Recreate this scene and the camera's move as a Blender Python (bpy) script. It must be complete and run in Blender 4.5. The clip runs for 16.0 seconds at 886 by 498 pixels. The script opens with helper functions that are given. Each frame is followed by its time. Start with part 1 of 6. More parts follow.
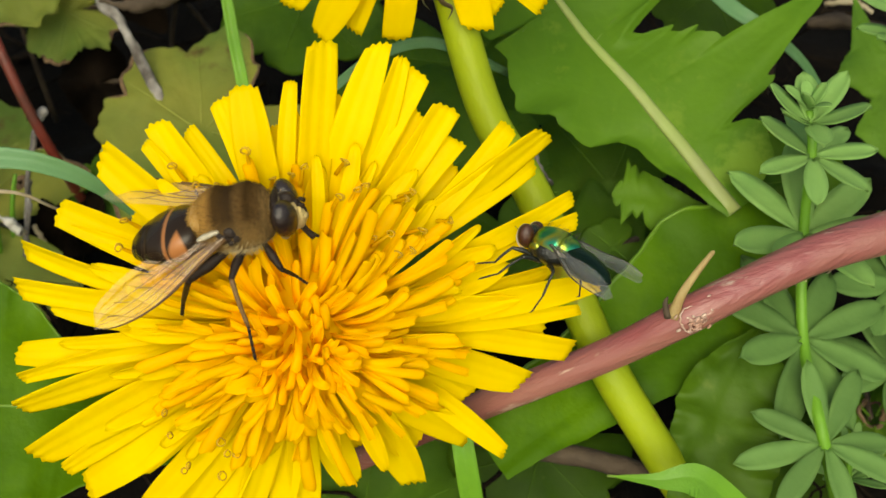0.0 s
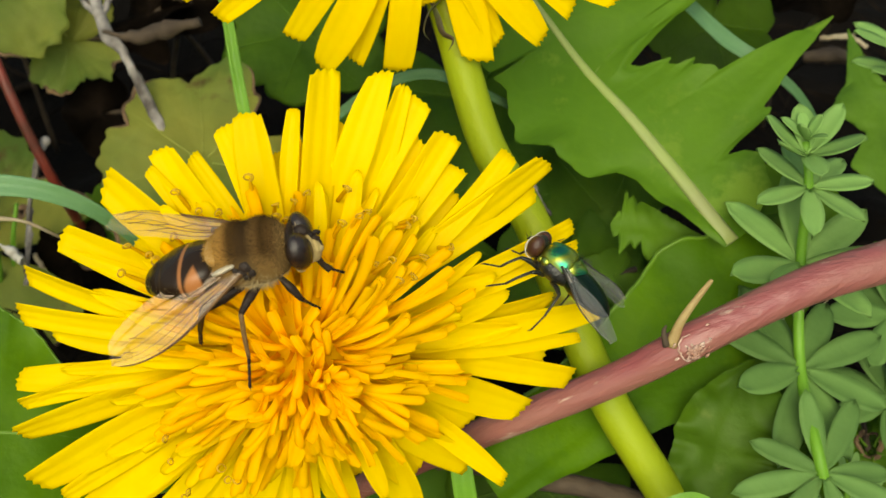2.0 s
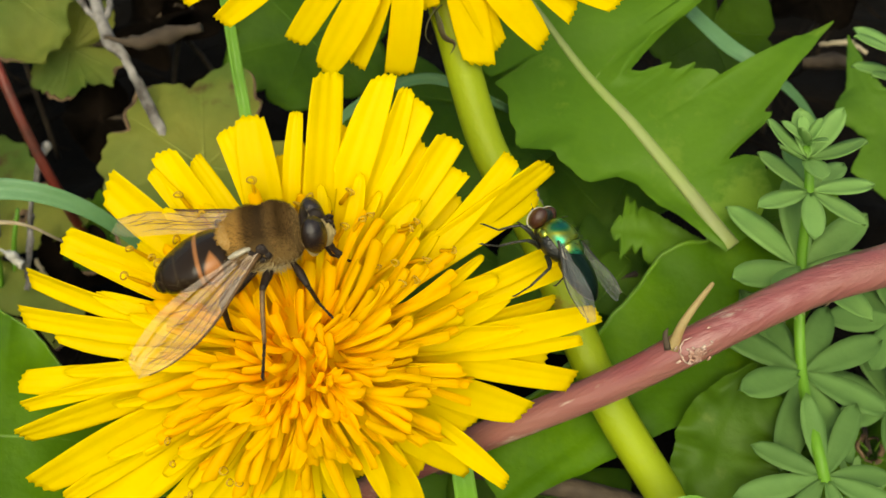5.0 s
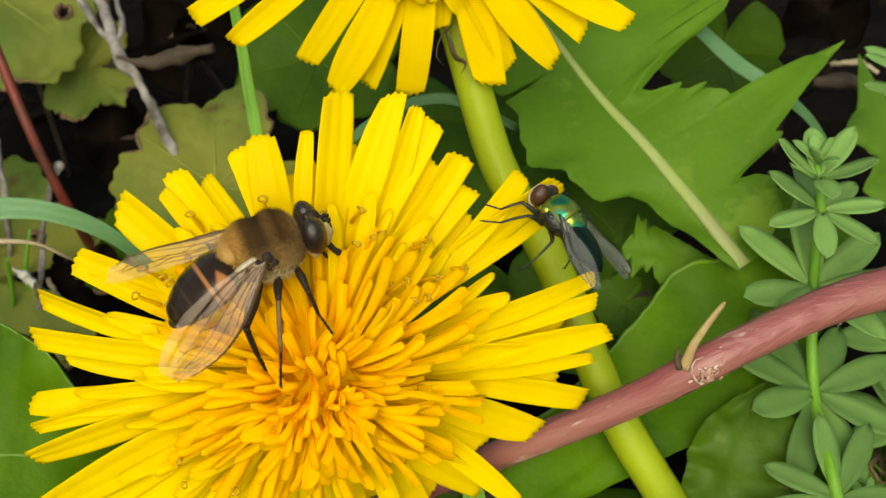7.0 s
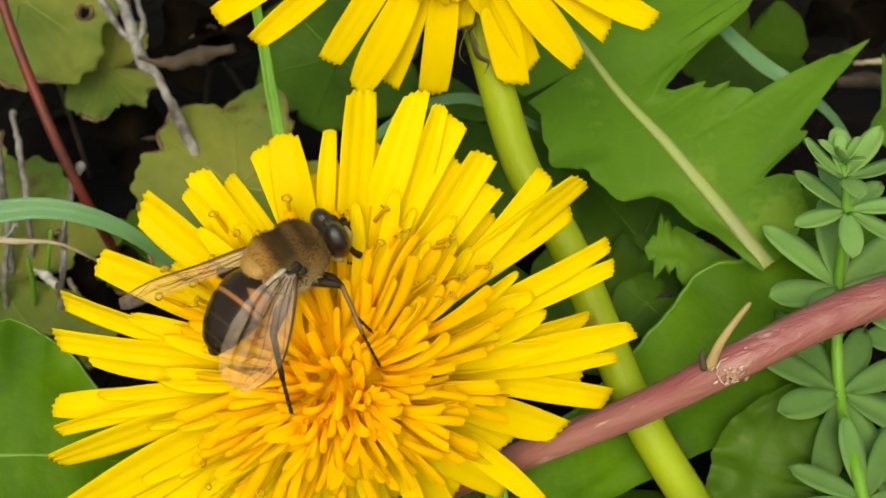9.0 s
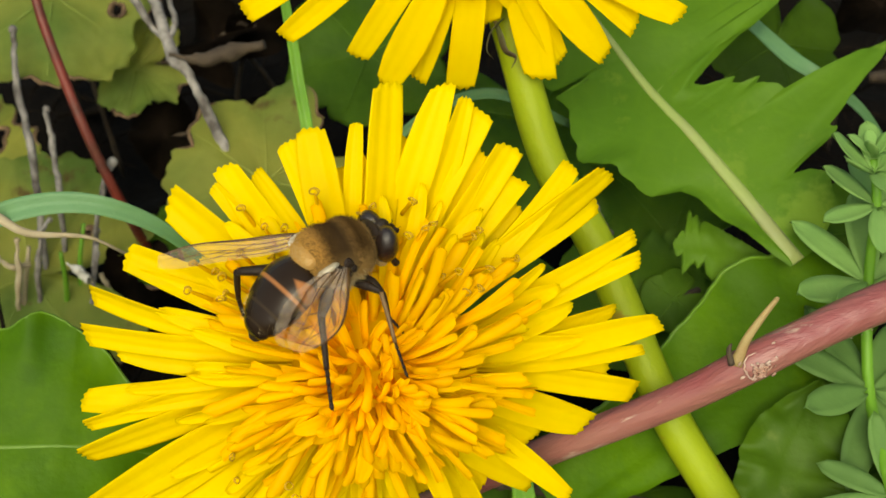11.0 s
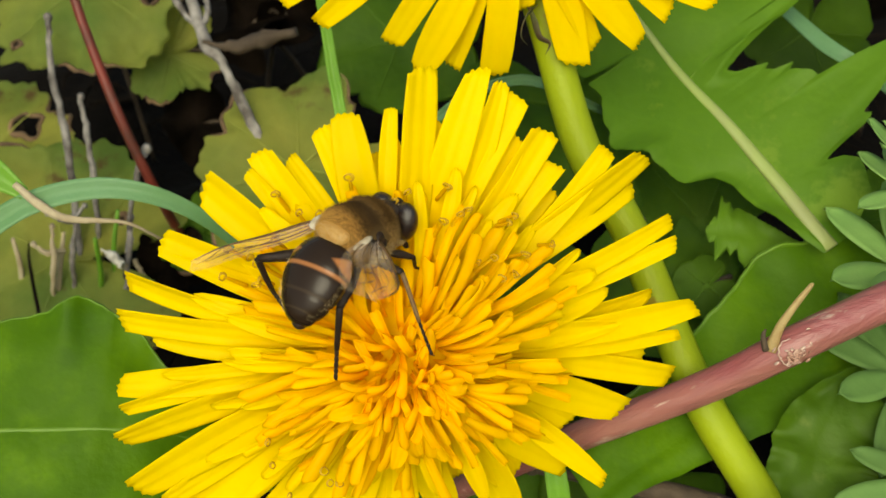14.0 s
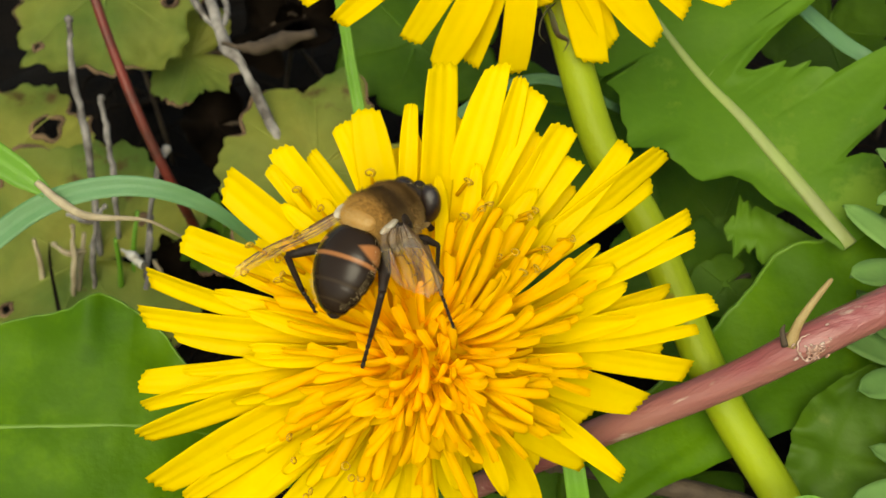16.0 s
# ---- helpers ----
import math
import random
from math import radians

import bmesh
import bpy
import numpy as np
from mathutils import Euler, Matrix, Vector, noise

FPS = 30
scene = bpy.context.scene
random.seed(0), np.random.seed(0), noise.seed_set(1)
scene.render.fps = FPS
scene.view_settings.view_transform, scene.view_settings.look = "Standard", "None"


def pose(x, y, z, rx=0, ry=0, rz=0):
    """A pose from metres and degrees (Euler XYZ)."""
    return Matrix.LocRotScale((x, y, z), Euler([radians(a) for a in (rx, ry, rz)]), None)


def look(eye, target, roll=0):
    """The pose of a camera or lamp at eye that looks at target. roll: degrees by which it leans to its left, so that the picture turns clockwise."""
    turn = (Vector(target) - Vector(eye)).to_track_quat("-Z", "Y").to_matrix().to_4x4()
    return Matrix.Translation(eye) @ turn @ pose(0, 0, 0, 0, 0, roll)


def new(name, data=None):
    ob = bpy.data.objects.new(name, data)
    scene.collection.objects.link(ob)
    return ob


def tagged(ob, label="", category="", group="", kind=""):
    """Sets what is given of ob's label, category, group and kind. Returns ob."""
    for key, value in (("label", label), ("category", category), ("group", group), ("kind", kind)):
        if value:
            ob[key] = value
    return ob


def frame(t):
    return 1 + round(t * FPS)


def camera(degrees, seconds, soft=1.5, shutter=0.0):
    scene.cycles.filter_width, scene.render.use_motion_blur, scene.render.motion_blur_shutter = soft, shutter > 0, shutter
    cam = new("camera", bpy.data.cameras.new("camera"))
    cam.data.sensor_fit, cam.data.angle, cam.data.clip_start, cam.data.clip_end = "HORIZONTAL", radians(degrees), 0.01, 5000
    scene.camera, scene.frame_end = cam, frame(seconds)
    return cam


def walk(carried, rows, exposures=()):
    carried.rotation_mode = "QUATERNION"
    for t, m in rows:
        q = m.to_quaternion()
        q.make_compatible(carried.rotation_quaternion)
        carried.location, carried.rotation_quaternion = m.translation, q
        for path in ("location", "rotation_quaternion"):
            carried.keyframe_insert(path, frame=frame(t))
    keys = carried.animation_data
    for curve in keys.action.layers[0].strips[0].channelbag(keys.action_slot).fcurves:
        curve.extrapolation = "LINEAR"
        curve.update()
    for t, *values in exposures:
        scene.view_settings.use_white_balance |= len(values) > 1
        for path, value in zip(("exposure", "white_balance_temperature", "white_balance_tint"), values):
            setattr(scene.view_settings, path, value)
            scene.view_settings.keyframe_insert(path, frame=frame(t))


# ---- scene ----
# Macro meadow scene: lengths below are written in millimetres and scaled to metres.
MM = 0.001
cam = camera(40, 16.0, soft=1.48, shutter=0.0)
walk(cam, [
    (0.0, pose(0.00002, -0.09997, 0.11001, 45.000, 0.000, -0.000)),
    (0.5, pose(0.00024, -0.10028, 0.11000, 45.332, -0.141, -0.082)),
    (1.0, pose(-0.00068, -0.10047, 0.11025, 45.483, -0.160, -0.125)),
    (1.5, pose(-0.00112, -0.10093, 0.10994, 46.467, 0.030, 0.224)),
    (2.0, pose(-0.00037, -0.10094, 0.11010, 46.670, -0.291, -0.006)),
    (2.5, pose(-0.00035, -0.10099, 0.10993, 46.872, -0.451, -0.085)),
    (3.0, pose(-0.00061, -0.10082, 0.10995, 46.901, -0.406, 0.014)),
    (3.5, pose(-0.00098, -0.10077, 0.11007, 47.205, -0.308, 0.125)),
    (4.0, pose(-0.00090, -0.10101, 0.10987, 46.826, -0.367, -0.031)),
    (6.5, pose(-0.00039, -0.10159, 0.10971, 47.925, -0.161, 0.026)),
    (7.0, pose(-0.00064, -0.10151, 0.10966, 48.111, -0.012, 0.333)),
    (7.5, pose(-0.00167, -0.10170, 0.10940, 48.550, 0.323, 0.657)),
    (8.0, pose(-0.00193, -0.10140, 0.10973, 48.614, 0.438, 0.788)),
    (8.5, pose(-0.00190, -0.10121, 0.10961, 48.279, 0.331, 0.678)),
    (9.0, pose(-0.00136, -0.10131, 0.10932, 48.177, 0.445, 0.864)),
    (11.5, pose(-0.00077, -0.10203, 0.10914, 48.157, 1.586, 2.342)),
    (12.0, pose(-0.00179, -0.10224, 0.10935, 47.608, 1.715, 2.460)),
    (12.5, pose(-0.00176, -0.10189, 0.10975, 47.930, 1.771, 2.471)),
    (13.0, pose(-0.00151, -0.10243, 0.10911, 47.793, 1.774, 2.546)),
    (13.5, pose(-0.00167, -0.10270, 0.10902, 47.740, 1.992, 2.894)),
    (14.0, pose(-0.00176, -0.10245, 0.10925, 47.710, 2.037, 2.968)),
    (14.5, pose(-0.00308, -0.10268, 0.10950, 47.938, 2.256, 3.303)),
    (15.0, pose(-0.00186, -0.10272, 0.10896, 47.579, 2.323, 3.277)),
    (15.5, pose(-0.00174, -0.10267, 0.10930, 48.282, 2.467, 3.383)),
    (16.0, pose(-0.00198, -0.10356, 0.10863, 48.210, 2.559, 3.501)),
], exposures=[(0.0, 0.37, 7500, -4), (16.0, 0.37, 7500, -4)])
cam.data.dof.use_dof = True
cam.data.dof.focus_distance = 0.097
cam.data.dof.aperture_fstop = 70

# ---- light: bright overcast sky ----
world = bpy.data.worlds.new("sky")
scene.world = world
world.use_nodes = True
sky_nodes = world.node_tree.nodes
sky = sky_nodes.new("ShaderNodeTexSky")
sky.sky_type = "NISHITA"
sky.sun_disc = False
sky.sun_elevation = radians(47)
sky.sun_rotation = radians(185)
sky.air_density, sky.dust_density = 1.0, 4.0
backdrop = sky_nodes["Background"]
backdrop.inputs["Strength"].default_value = 0.13
world.node_tree.links.new(sky.outputs["Color"], backdrop.inputs["Color"])
sun = new("sun", bpy.data.lights.new("sun", "SUN"))
sun.data.energy = 1.7
sun.data.angle = radians(40)
sun.data.color = (1.0, 0.95, 0.87)
sun.matrix_world = look((-0.06, -0.7, 0.76), (0, 0, 0))


# ---- materials ----
def material(name, color, rough=0.6, second=None, scale=400.0, bump=0.0, bump_scale=2500.0, through_light=0.0,
             metal=0.0, vary=0.0, cells=0.0, spec=0.4, stretch=(1, 1, 1), specks=None, speck_scale=500.0, speck_from=0.6, grain_turn=None, heart=None):
    m = bpy.data.materials.new(name)
    m.use_nodes = True
    t = m.node_tree
    n, link = t.nodes, t.links.new
    p = n["Principled BSDF"]
    p.inputs["Roughness"].default_value = rough
    p.inputs["Metallic"].default_value = metal
    p.inputs["Specular IOR Level"].default_value = spec
    where = n.new("ShaderNodeTexCoord")
    mapping = n.new("ShaderNodeMapping")
    mapping.inputs["Scale"].default_value = stretch
    if grain_turn:
        mapping.vector_type = "TEXTURE"
        mapping.inputs["Rotation"].default_value = [radians(a) for a in grain_turn]
    link(where.outputs["Object"], mapping.inputs["Vector"])
    blotch = n.new("ShaderNodeTexNoise")
    blotch.inputs["Scale"].default_value = scale
    blotch.inputs["Detail"].default_value = 6
    link(mapping.outputs["Vector"], blotch.inputs["Vector"])
    spread = n.new("ShaderNodeMapRange")
    spread.inputs["From Min"].default_value, spread.inputs["From Max"].default_value = 0.33, 0.67
    link(blotch.outputs["Fac"], spread.inputs["Value"])
    mix = n.new("ShaderNodeMix")
    mix.data_type = "RGBA"
    mix.inputs["A"].default_value = (*color, 1)
    mix.inputs["B"].default_value = (*(second or [c * 0.75 for c in color]), 1)
    link(spread.outputs["Result"], mix.inputs["Factor"])
    tint = mix.outputs["Result"]
    if heart:
        # a deeper colour at the foot of the floret, which runs along +x
        inner, low, high = heart
        far = n.new("ShaderNodeSeparateXYZ")
        link(where.outputs["Generated"], far.inputs["Vector"])
        fade = n.new("ShaderNodeMapRange")
        fade.interpolation_type = "SMOOTHSTEP"
        fade.inputs["From Min"].default_value, fade.inputs["From Max"].default_value = low, high
        link(far.outputs["X"], fade.inputs["Value"])
        warm = n.new("ShaderNodeMix")
        warm.data_type = "RGBA"
        warm.inputs["A"].default_value = (*inner, 1)
        link(fade.outputs["Result"], warm.inputs["Factor"])
        link(tint, warm.inputs["B"])
        tint = warm.outputs["Result"]
    if cells:
        net = n.new("ShaderNodeTexVoronoi")
        net.feature = "DISTANCE_TO_EDGE"
        net.inputs["Scale"].default_value = cells
        link(mapping.outputs["Vector"], net.inputs["Vector"])
        edge = n.new("ShaderNodeMapRange")
        edge.inputs["From Max"].default_value = 0.10
        edge.inputs["To Min"].default_value, edge.inputs["To Max"].default_value = 1.05, 1.0
        link(net.outputs["Distance"], edge.inputs["Value"])
        veined = n.new("ShaderNodeHueSaturation")
        veined.inputs["Saturation"].default_value = 1.0
        link(edge.outputs["Result"], veined.inputs["Value"])
        link(tint, veined.inputs["Color"])
        tint = veined.outputs["Color"]
    if specks:
        dots = n.new("ShaderNodeTexNoise")
        dots.inputs["Scale"].default_value = speck_scale
        dots.inputs["Detail"].default_value = 5
        dots.inputs["Roughness"].default_value = 0.65
        link(mapping.outputs["Vector"], dots.inputs["Vector"])
        over = n.new("ShaderNodeMapRange")
        over.inputs["From Min"].default_value, over.inputs["From Max"].default_value = speck_from, speck_from + 0.08
        link(dots.outputs["Fac"], over.inputs["Value"])
        marked = n.new("ShaderNodeMix")
        marked.data_type = "RGBA"
        link(over.outputs["Result"], marked.inputs["Factor"])
        link(tint, marked.inputs["A"])
        marked.inputs["B"].default_value = (*specks, 1)
        tint = marked.outputs["Result"]
    if vary:
        info = n.new("ShaderNodeObjectInfo")
        swing = n.new("ShaderNodeMapRange")
        swing.inputs["To Min"].default_value, swing.inputs["To Max"].default_value = 1 - vary, 1 + vary
        link(info.outputs["Random"], swing.inputs["Value"])
        shift = n.new("ShaderNodeHueSaturation")
        link(swing.outputs["Result"], shift.inputs["Value"])
        link(tint, shift.inputs["Color"])
        tint = shift.outputs["Color"]
    link(tint, p.inputs["Base Color"])
    if bump:
        grain = n.new("ShaderNodeTexNoise")
        grain.inputs["Scale"].default_value = bump_scale
        grain.inputs["Detail"].default_value = 4
        link(mapping.outputs["Vector"], grain.inputs["Vector"])
        relief = n.new("ShaderNodeBump")
        relief.inputs["Strength"].default_value = bump
        relief.inputs["Distance"].default_value = 0.0003
        link(grain.outputs["Fac"], relief.inputs["Height"])
        link(relief.outputs["Normal"], p.inputs["Normal"])
    if through_light:
        glow = n.new("ShaderNodeBsdfTranslucent")
        link(tint, glow.inputs["Color"])
        blend = n.new("ShaderNodeMixShader")
        blend.inputs["Fac"].default_value = through_light
        link(p.outputs["BSDF"], blend.inputs[1])
        link(glow.outputs["BSDF"], blend.inputs[2])
        link(blend.outputs["Shader"], n["Material Output"].inputs["Surface"])
    return m


def membrane(name, color, clear, rough, root_gloss=0.0):
    """Thin clear wing skin: partly see-through, with a soft gloss."""
    m = bpy.data.materials.new(name)
    m.use_nodes = True
    n, link = m.node_tree.nodes, m.node_tree.links.new
    p = n["Principled BSDF"]
    p.inputs["Base Color"].default_value = (*color, 1)
    p.inputs["Roughness"].default_value = rough
    see = n.new("ShaderNodeBsdfTransparent")
    see.inputs["Color"].default_value = (0.97, 0.93, 0.86, 1)
    where = n.new("ShaderNodeTexCoord")
    waves = n.new("ShaderNodeTexNoise")
    waves.inputs["Scale"].default_value = 700
    link(where.outputs["Object"], waves.inputs["Vector"])
    level = n.new("ShaderNodeMapRange")
    level.inputs["To Min"].default_value, level.inputs["To Max"].default_value = clear - 0.12, clear + 0.12
    link(waves.outputs["Fac"], level.inputs["Value"])
    # less clear towards the root, where this stands in for a whitish reflection
    span = n.new("ShaderNodeSeparateXYZ")
    link(where.outputs["Object"], span.inputs["Vector"])
    outward = n.new("ShaderNodeMapRange")
    outward.inputs["From Min"].default_value, outward.inputs["From Max"].default_value = 2.5 * MM, 7.5 * MM
    outward.inputs["To Min"].default_value, outward.inputs["To Max"].default_value = 1 - root_gloss, 1.0
    link(span.outputs["X"], outward.inputs["Value"])
    sheer = n.new("ShaderNodeMath")
    sheer.operation = "MULTIPLY"
    link(level.outputs["Result"], sheer.inputs[0])
    link(outward.outputs["Result"], sheer.inputs[1])
    relief = n.new("ShaderNodeBump")
    relief.inputs["Strength"].default_value = 0.4
    relief.inputs["Distance"].default_value = 0.0002
    link(waves.outputs["Fac"], relief.inputs["Height"])
    link(relief.outputs["Normal"], p.inputs["Normal"])
    blend = n.new("ShaderNodeMixShader")
    link(sheer.outputs["Value"], blend.inputs["Fac"])
    link(p.outputs["BSDF"], blend.inputs[1])
    link(see.outputs["BSDF"], blend.inputs[2])
    link(blend.outputs["Shader"], n["Material Output"].inputs["Surface"])
    return m


PETAL = material("petal_yellow", (0.90, 0.70, 0.007), 0.6, (0.87, 0.65, 0.006), 220, 0.12, 1500, 0.38, vary=0.05, spec=0.15, heart=((0.91, 0.58, 0.005), 0.15, 0.6))
FLORET = material("floret_golden", (0.95, 0.645, 0.008), 0.6, (0.94, 0.60, 0.007), 260, 0.12, 1500, 0.5, vary=0.07, spec=0.15, heart=((0.95, 0.56, 0.007), 0.1, 0.6))
CORE = material("core_orange", (0.97, 0.61, 0.009), 0.6, (0.96, 0.57, 0.008), 300, 0.12, 1500, 0.5, vary=0.07, spec=0.15, heart=((0.96, 0.55, 0.008), 0.1, 0.6))
STYLE = material("style_gold", (0.84, 0.55, 0.008), 0.6, (0.78, 0.46, 0.006), 900, through_light=0.4)
STIGMA = material("stigma_ochre", (0.60, 0.37, 0.012), 0.6, (0.45, 0.26, 0.010), 900)
BRACT = material("bract_green", (0.16, 0.22, 0.035), 0.55, (0.09, 0.13, 0.02), 500, 0.3)
WITHERED = material("bract_withered", (0.075, 0.085, 0.022), 0.65, (0.06, 0.042, 0.016), 600, 0.5)
SCAPE = material("scape_green", (0.33, 0.41, 0.014), 0.5, (0.27, 0.35, 0.012), 120, 0.3, 1800, 0.12, spec=0.25, specks=(0.30, 0.24, 0.02), speck_scale=260, speck_from=0.6)
LEAF = material("leaf_green", (0.108, 0.228, 0.005), 0.5, (0.051, 0.13, 0.004), 150, 1.0, 320, 0.32, cells=420, spec=0.12, specks=(0.068, 0.16, 0.004), speck_scale=70, speck_from=0.5)
LEAF_BLUE = material("leaf_dull_green", (0.125, 0.255, 0.016), 0.5, (0.072, 0.17, 0.010), 55, 0.8, 280, 0.32, cells=300, spec=0.18, specks=(0.16, 0.28, 0.025), speck_scale=110, speck_from=0.55)
LEAF_DARK = material("leaf_dark_green", (0.122, 0.245, 0.018), 0.55, (0.07, 0.158, 0.012), 120, 0.5, 900, 0.2, cells=300, spec=0.2)
# darker leaf green that carries the shade on low and hidden leaves
LEAF_SHADED = material("leaf_shaded_green", (0.074, 0.15, 0.006), 0.55, (0.036, 0.088, 0.004), 90, 0.8, 400, 0.2, cells=300, spec=0.2, specks=(0.10, 0.16, 0.02), speck_scale=130, speck_from=0.62)
LEAF_OLIVE = material("leaf_olive", (0.45, 0.44, 0.092), 0.6, (0.165, 0.265, 0.053), 60, 1.0, 420, 0.25, cells=230, spec=0.25, specks=(0.17, 0.10, 0.04), speck_scale=95, speck_from=0.62)
SCORCHED = material("leaf_scorched_brown", (0.19, 0.12, 0.06), 0.8, (0.07, 0.04, 0.02), 500, 0.6)
MIDRIB = material("midrib_pale", (0.26, 0.34, 0.085), 0.5, (0.24, 0.27, 0.10), 120, 0.4, 900)
VEIN_GREEN = material("vein_green", (0.10, 0.205, 0.007), 0.5, (0.08, 0.17, 0.005), 300)
WHORL = material("bedstraw_green", (0.165, 0.305, 0.078), 0.65, (0.09, 0.19, 0.046), 90, 0.4, 900, 0.35, vary=0.16, spec=0.25)
WHORL_PALE = material("bedstraw_pale_green", (0.28, 0.475, 0.135), 0.65, (0.225, 0.41, 0.11), 200, 0.4, 900, 0.35, vary=0.12, spec=0.25)
GRASS = material("grass_blue_green", (0.16, 0.32, 0.15), 0.5, (0.12, 0.27, 0.10), 150, 0.3, 2500, 0.25, stretch=(1, 1, 1))
GRASS_FRESH = material("grass_fresh_green", (0.17, 0.38, 0.03), 0.45, (0.13, 0.30, 0.025), 150, 0.3, 2500, 0.2)
PINK = material("stem_pink", (0.235, 0.050, 0.062), 0.36, (0.29, 0.125, 0.100), 240, 0.9, 1500, spec=0.5, specks=(0.50, 0.36, 0.29), speck_scale=700, speck_from=0.62, stretch=(7, 1, 1), grain_turn=(0, -28.3, 8.2))
NODE_SKIN = material("stem_node", (0.60, 0.47, 0.40), 0.6, (0.30, 0.14, 0.09), 900, 0.8, 1800)
SPUR = material("spur_straw", (0.33, 0.25, 0.10), 0.55, (0.26, 0.16, 0.06), 500, 0.4)
RED_STEM = material("stem_dark_red", (0.16, 0.025, 0.016), 0.5, (0.07, 0.02, 0.012), 300, 0.3)
CHIP = material("chip_white", (0.62, 0.60, 0.54), 0.7, (0.38, 0.36, 0.31), 500, 0.5)
TWIG = material("twig_grey", (0.32, 0.30, 0.28), 0.85, (0.075, 0.065, 0.058), 480, 1.0, 1600, spec=0.15)
STRAW = material("straw_beige", (0.42, 0.36, 0.24), 0.7, (0.30, 0.24, 0.15), 500, 0.5)
DEAD = material("dead_leaf_brown", (0.085, 0.06, 0.037), 0.8, (0.025, 0.017, 0.011), 200, 0.8, 1200)
# dead-leaf brown taken almost to black, with the gaps' shade in the colour
DEAD_SHADED = material("dead_leaf_shaded", (0.018, 0.012, 0.008), 0.9, (0.004, 0.003, 0.002), 160, 1.0, 500, spec=0.04)
# litter and soil near black: the deep shade between plants is in their colour
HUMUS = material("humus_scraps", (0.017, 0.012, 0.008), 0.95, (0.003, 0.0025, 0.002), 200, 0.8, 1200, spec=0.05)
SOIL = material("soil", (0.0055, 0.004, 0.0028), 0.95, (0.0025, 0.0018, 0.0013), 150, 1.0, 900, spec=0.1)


# ---- mesh tools ----
def part(name, bm, mat, parent=None, label="", smooth=True):
    bmesh.ops.scale(bm, vec=(MM, MM, MM), verts=bm.verts)
    bmesh.ops.recalc_face_normals(bm, faces=bm.faces)
    data = bpy.data.meshes.new(name)
    bm.to_mesh(data)
    bm.free()
    for f in data.polygons:
        f.use_smooth = smooth
    data.materials.append(mat)
    ob = new(name, data)
    ob.parent = parent
    return tagged(ob, label)


def piece(name, data, parent, m):
    ob = new(name, data)
    ob.parent = parent
    ob.matrix_basis = m
    return ob


def base(name, m, label, category, group="", kind=""):
    ob = new(name)
    ob.empty_display_size = 0.005
    ob.matrix_world = m
    return tagged(ob, label, category, group, kind)


def place(at):
    return Matrix.Translation(Vector(at) * MM)


def spline(points, steps=6):
    """A smooth run of points through the given ones."""
    p = [Vector(q) for q in points]
    p = [2 * p[0] - p[1]] + p + [2 * p[-1] - p[-2]]
    out = []
    for i in range(1, len(p) - 2):
        for k in range(steps):
            t = k / steps
            out.append(0.5 * (2 * p[i] + (p[i + 1] - p[i - 1]) * t + (2 * p[i - 1] - 5 * p[i] + 4 * p[i + 1] - p[i + 2]) * t * t
                              + (3 * p[i] - p[i - 1] - 3 * p[i + 1] + p[i + 2]) * t ** 3))
    return out + [p[-2]]


def tube(bm, points, radii, around=10, flat=1.0, up=None):
    """A closed tapered tube along points; radii are spread along it."""
    pts = [Vector(q) for q in points]
    side = None
    rings = []
    for i, q in enumerate(pts):
        d = (pts[min(i + 1, len(pts) - 1)] - pts[max(i - 1, 0)]).normalized()
        if side is None:
            hint = Vector(up) if up else (Vector((0, 0, 1)) if abs(d.z) < 0.9 else Vector((1, 0, 0)))
            side = d.cross(hint).normalized()
        side = (side - d * side.dot(d)).normalized()
        other = d.cross(side)
        f = i / (len(pts) - 1) * (len(radii) - 1)
        k = min(int(f), len(radii) - 2)
        r = radii[k] + (radii[k + 1] - radii[k]) * (f - k)
        rings.append([bm.verts.new(q + side * math.cos(a) * r + other * math.sin(a) * r * flat)
                      for a in (2 * math.pi * j / around for j in range(around))])
    for a, b in zip(rings, rings[1:]):
        for j in range(around):
            bm.faces.new((a[j], a[(j + 1) % around], b[(j + 1) % around], b[j]))
    bm.faces.new(rings[0][::-1])
    bm.faces.new(rings[-1])


def ball(bm, at, radii, rx=0, ry=0, rz=0, u=20, v=12):
    m = Matrix.LocRotScale(at, Euler([radians(a) for a in (rx, ry, rz)]), radii)
    return bmesh.ops.create_uvsphere(bm, u_segments=u, v_segments=v, radius=1, matrix=m)["verts"]


def knots(table, s):
    """Straight-line value of a table of (place, value) at s."""
    for (a, x), (b, y) in zip(table, table[1:]):
        if s <= b:
            return x + (y - x) * (s - a) / max(b - a, 1e-6)
    return table[-1][1]


def soft_knots(table, s):
    """As knots(), rounded."""
    return sum(knots(table, min(max(s + d, 0), 1)) * w for d, w in ((-0.08, 0.15), (-0.04, 0.2), (0, 0.3), (0.04, 0.2), (0.08, 0.15))) * min(1, (1 - s) / 0.03, s / 0.03 + (table[0][1] > 1))


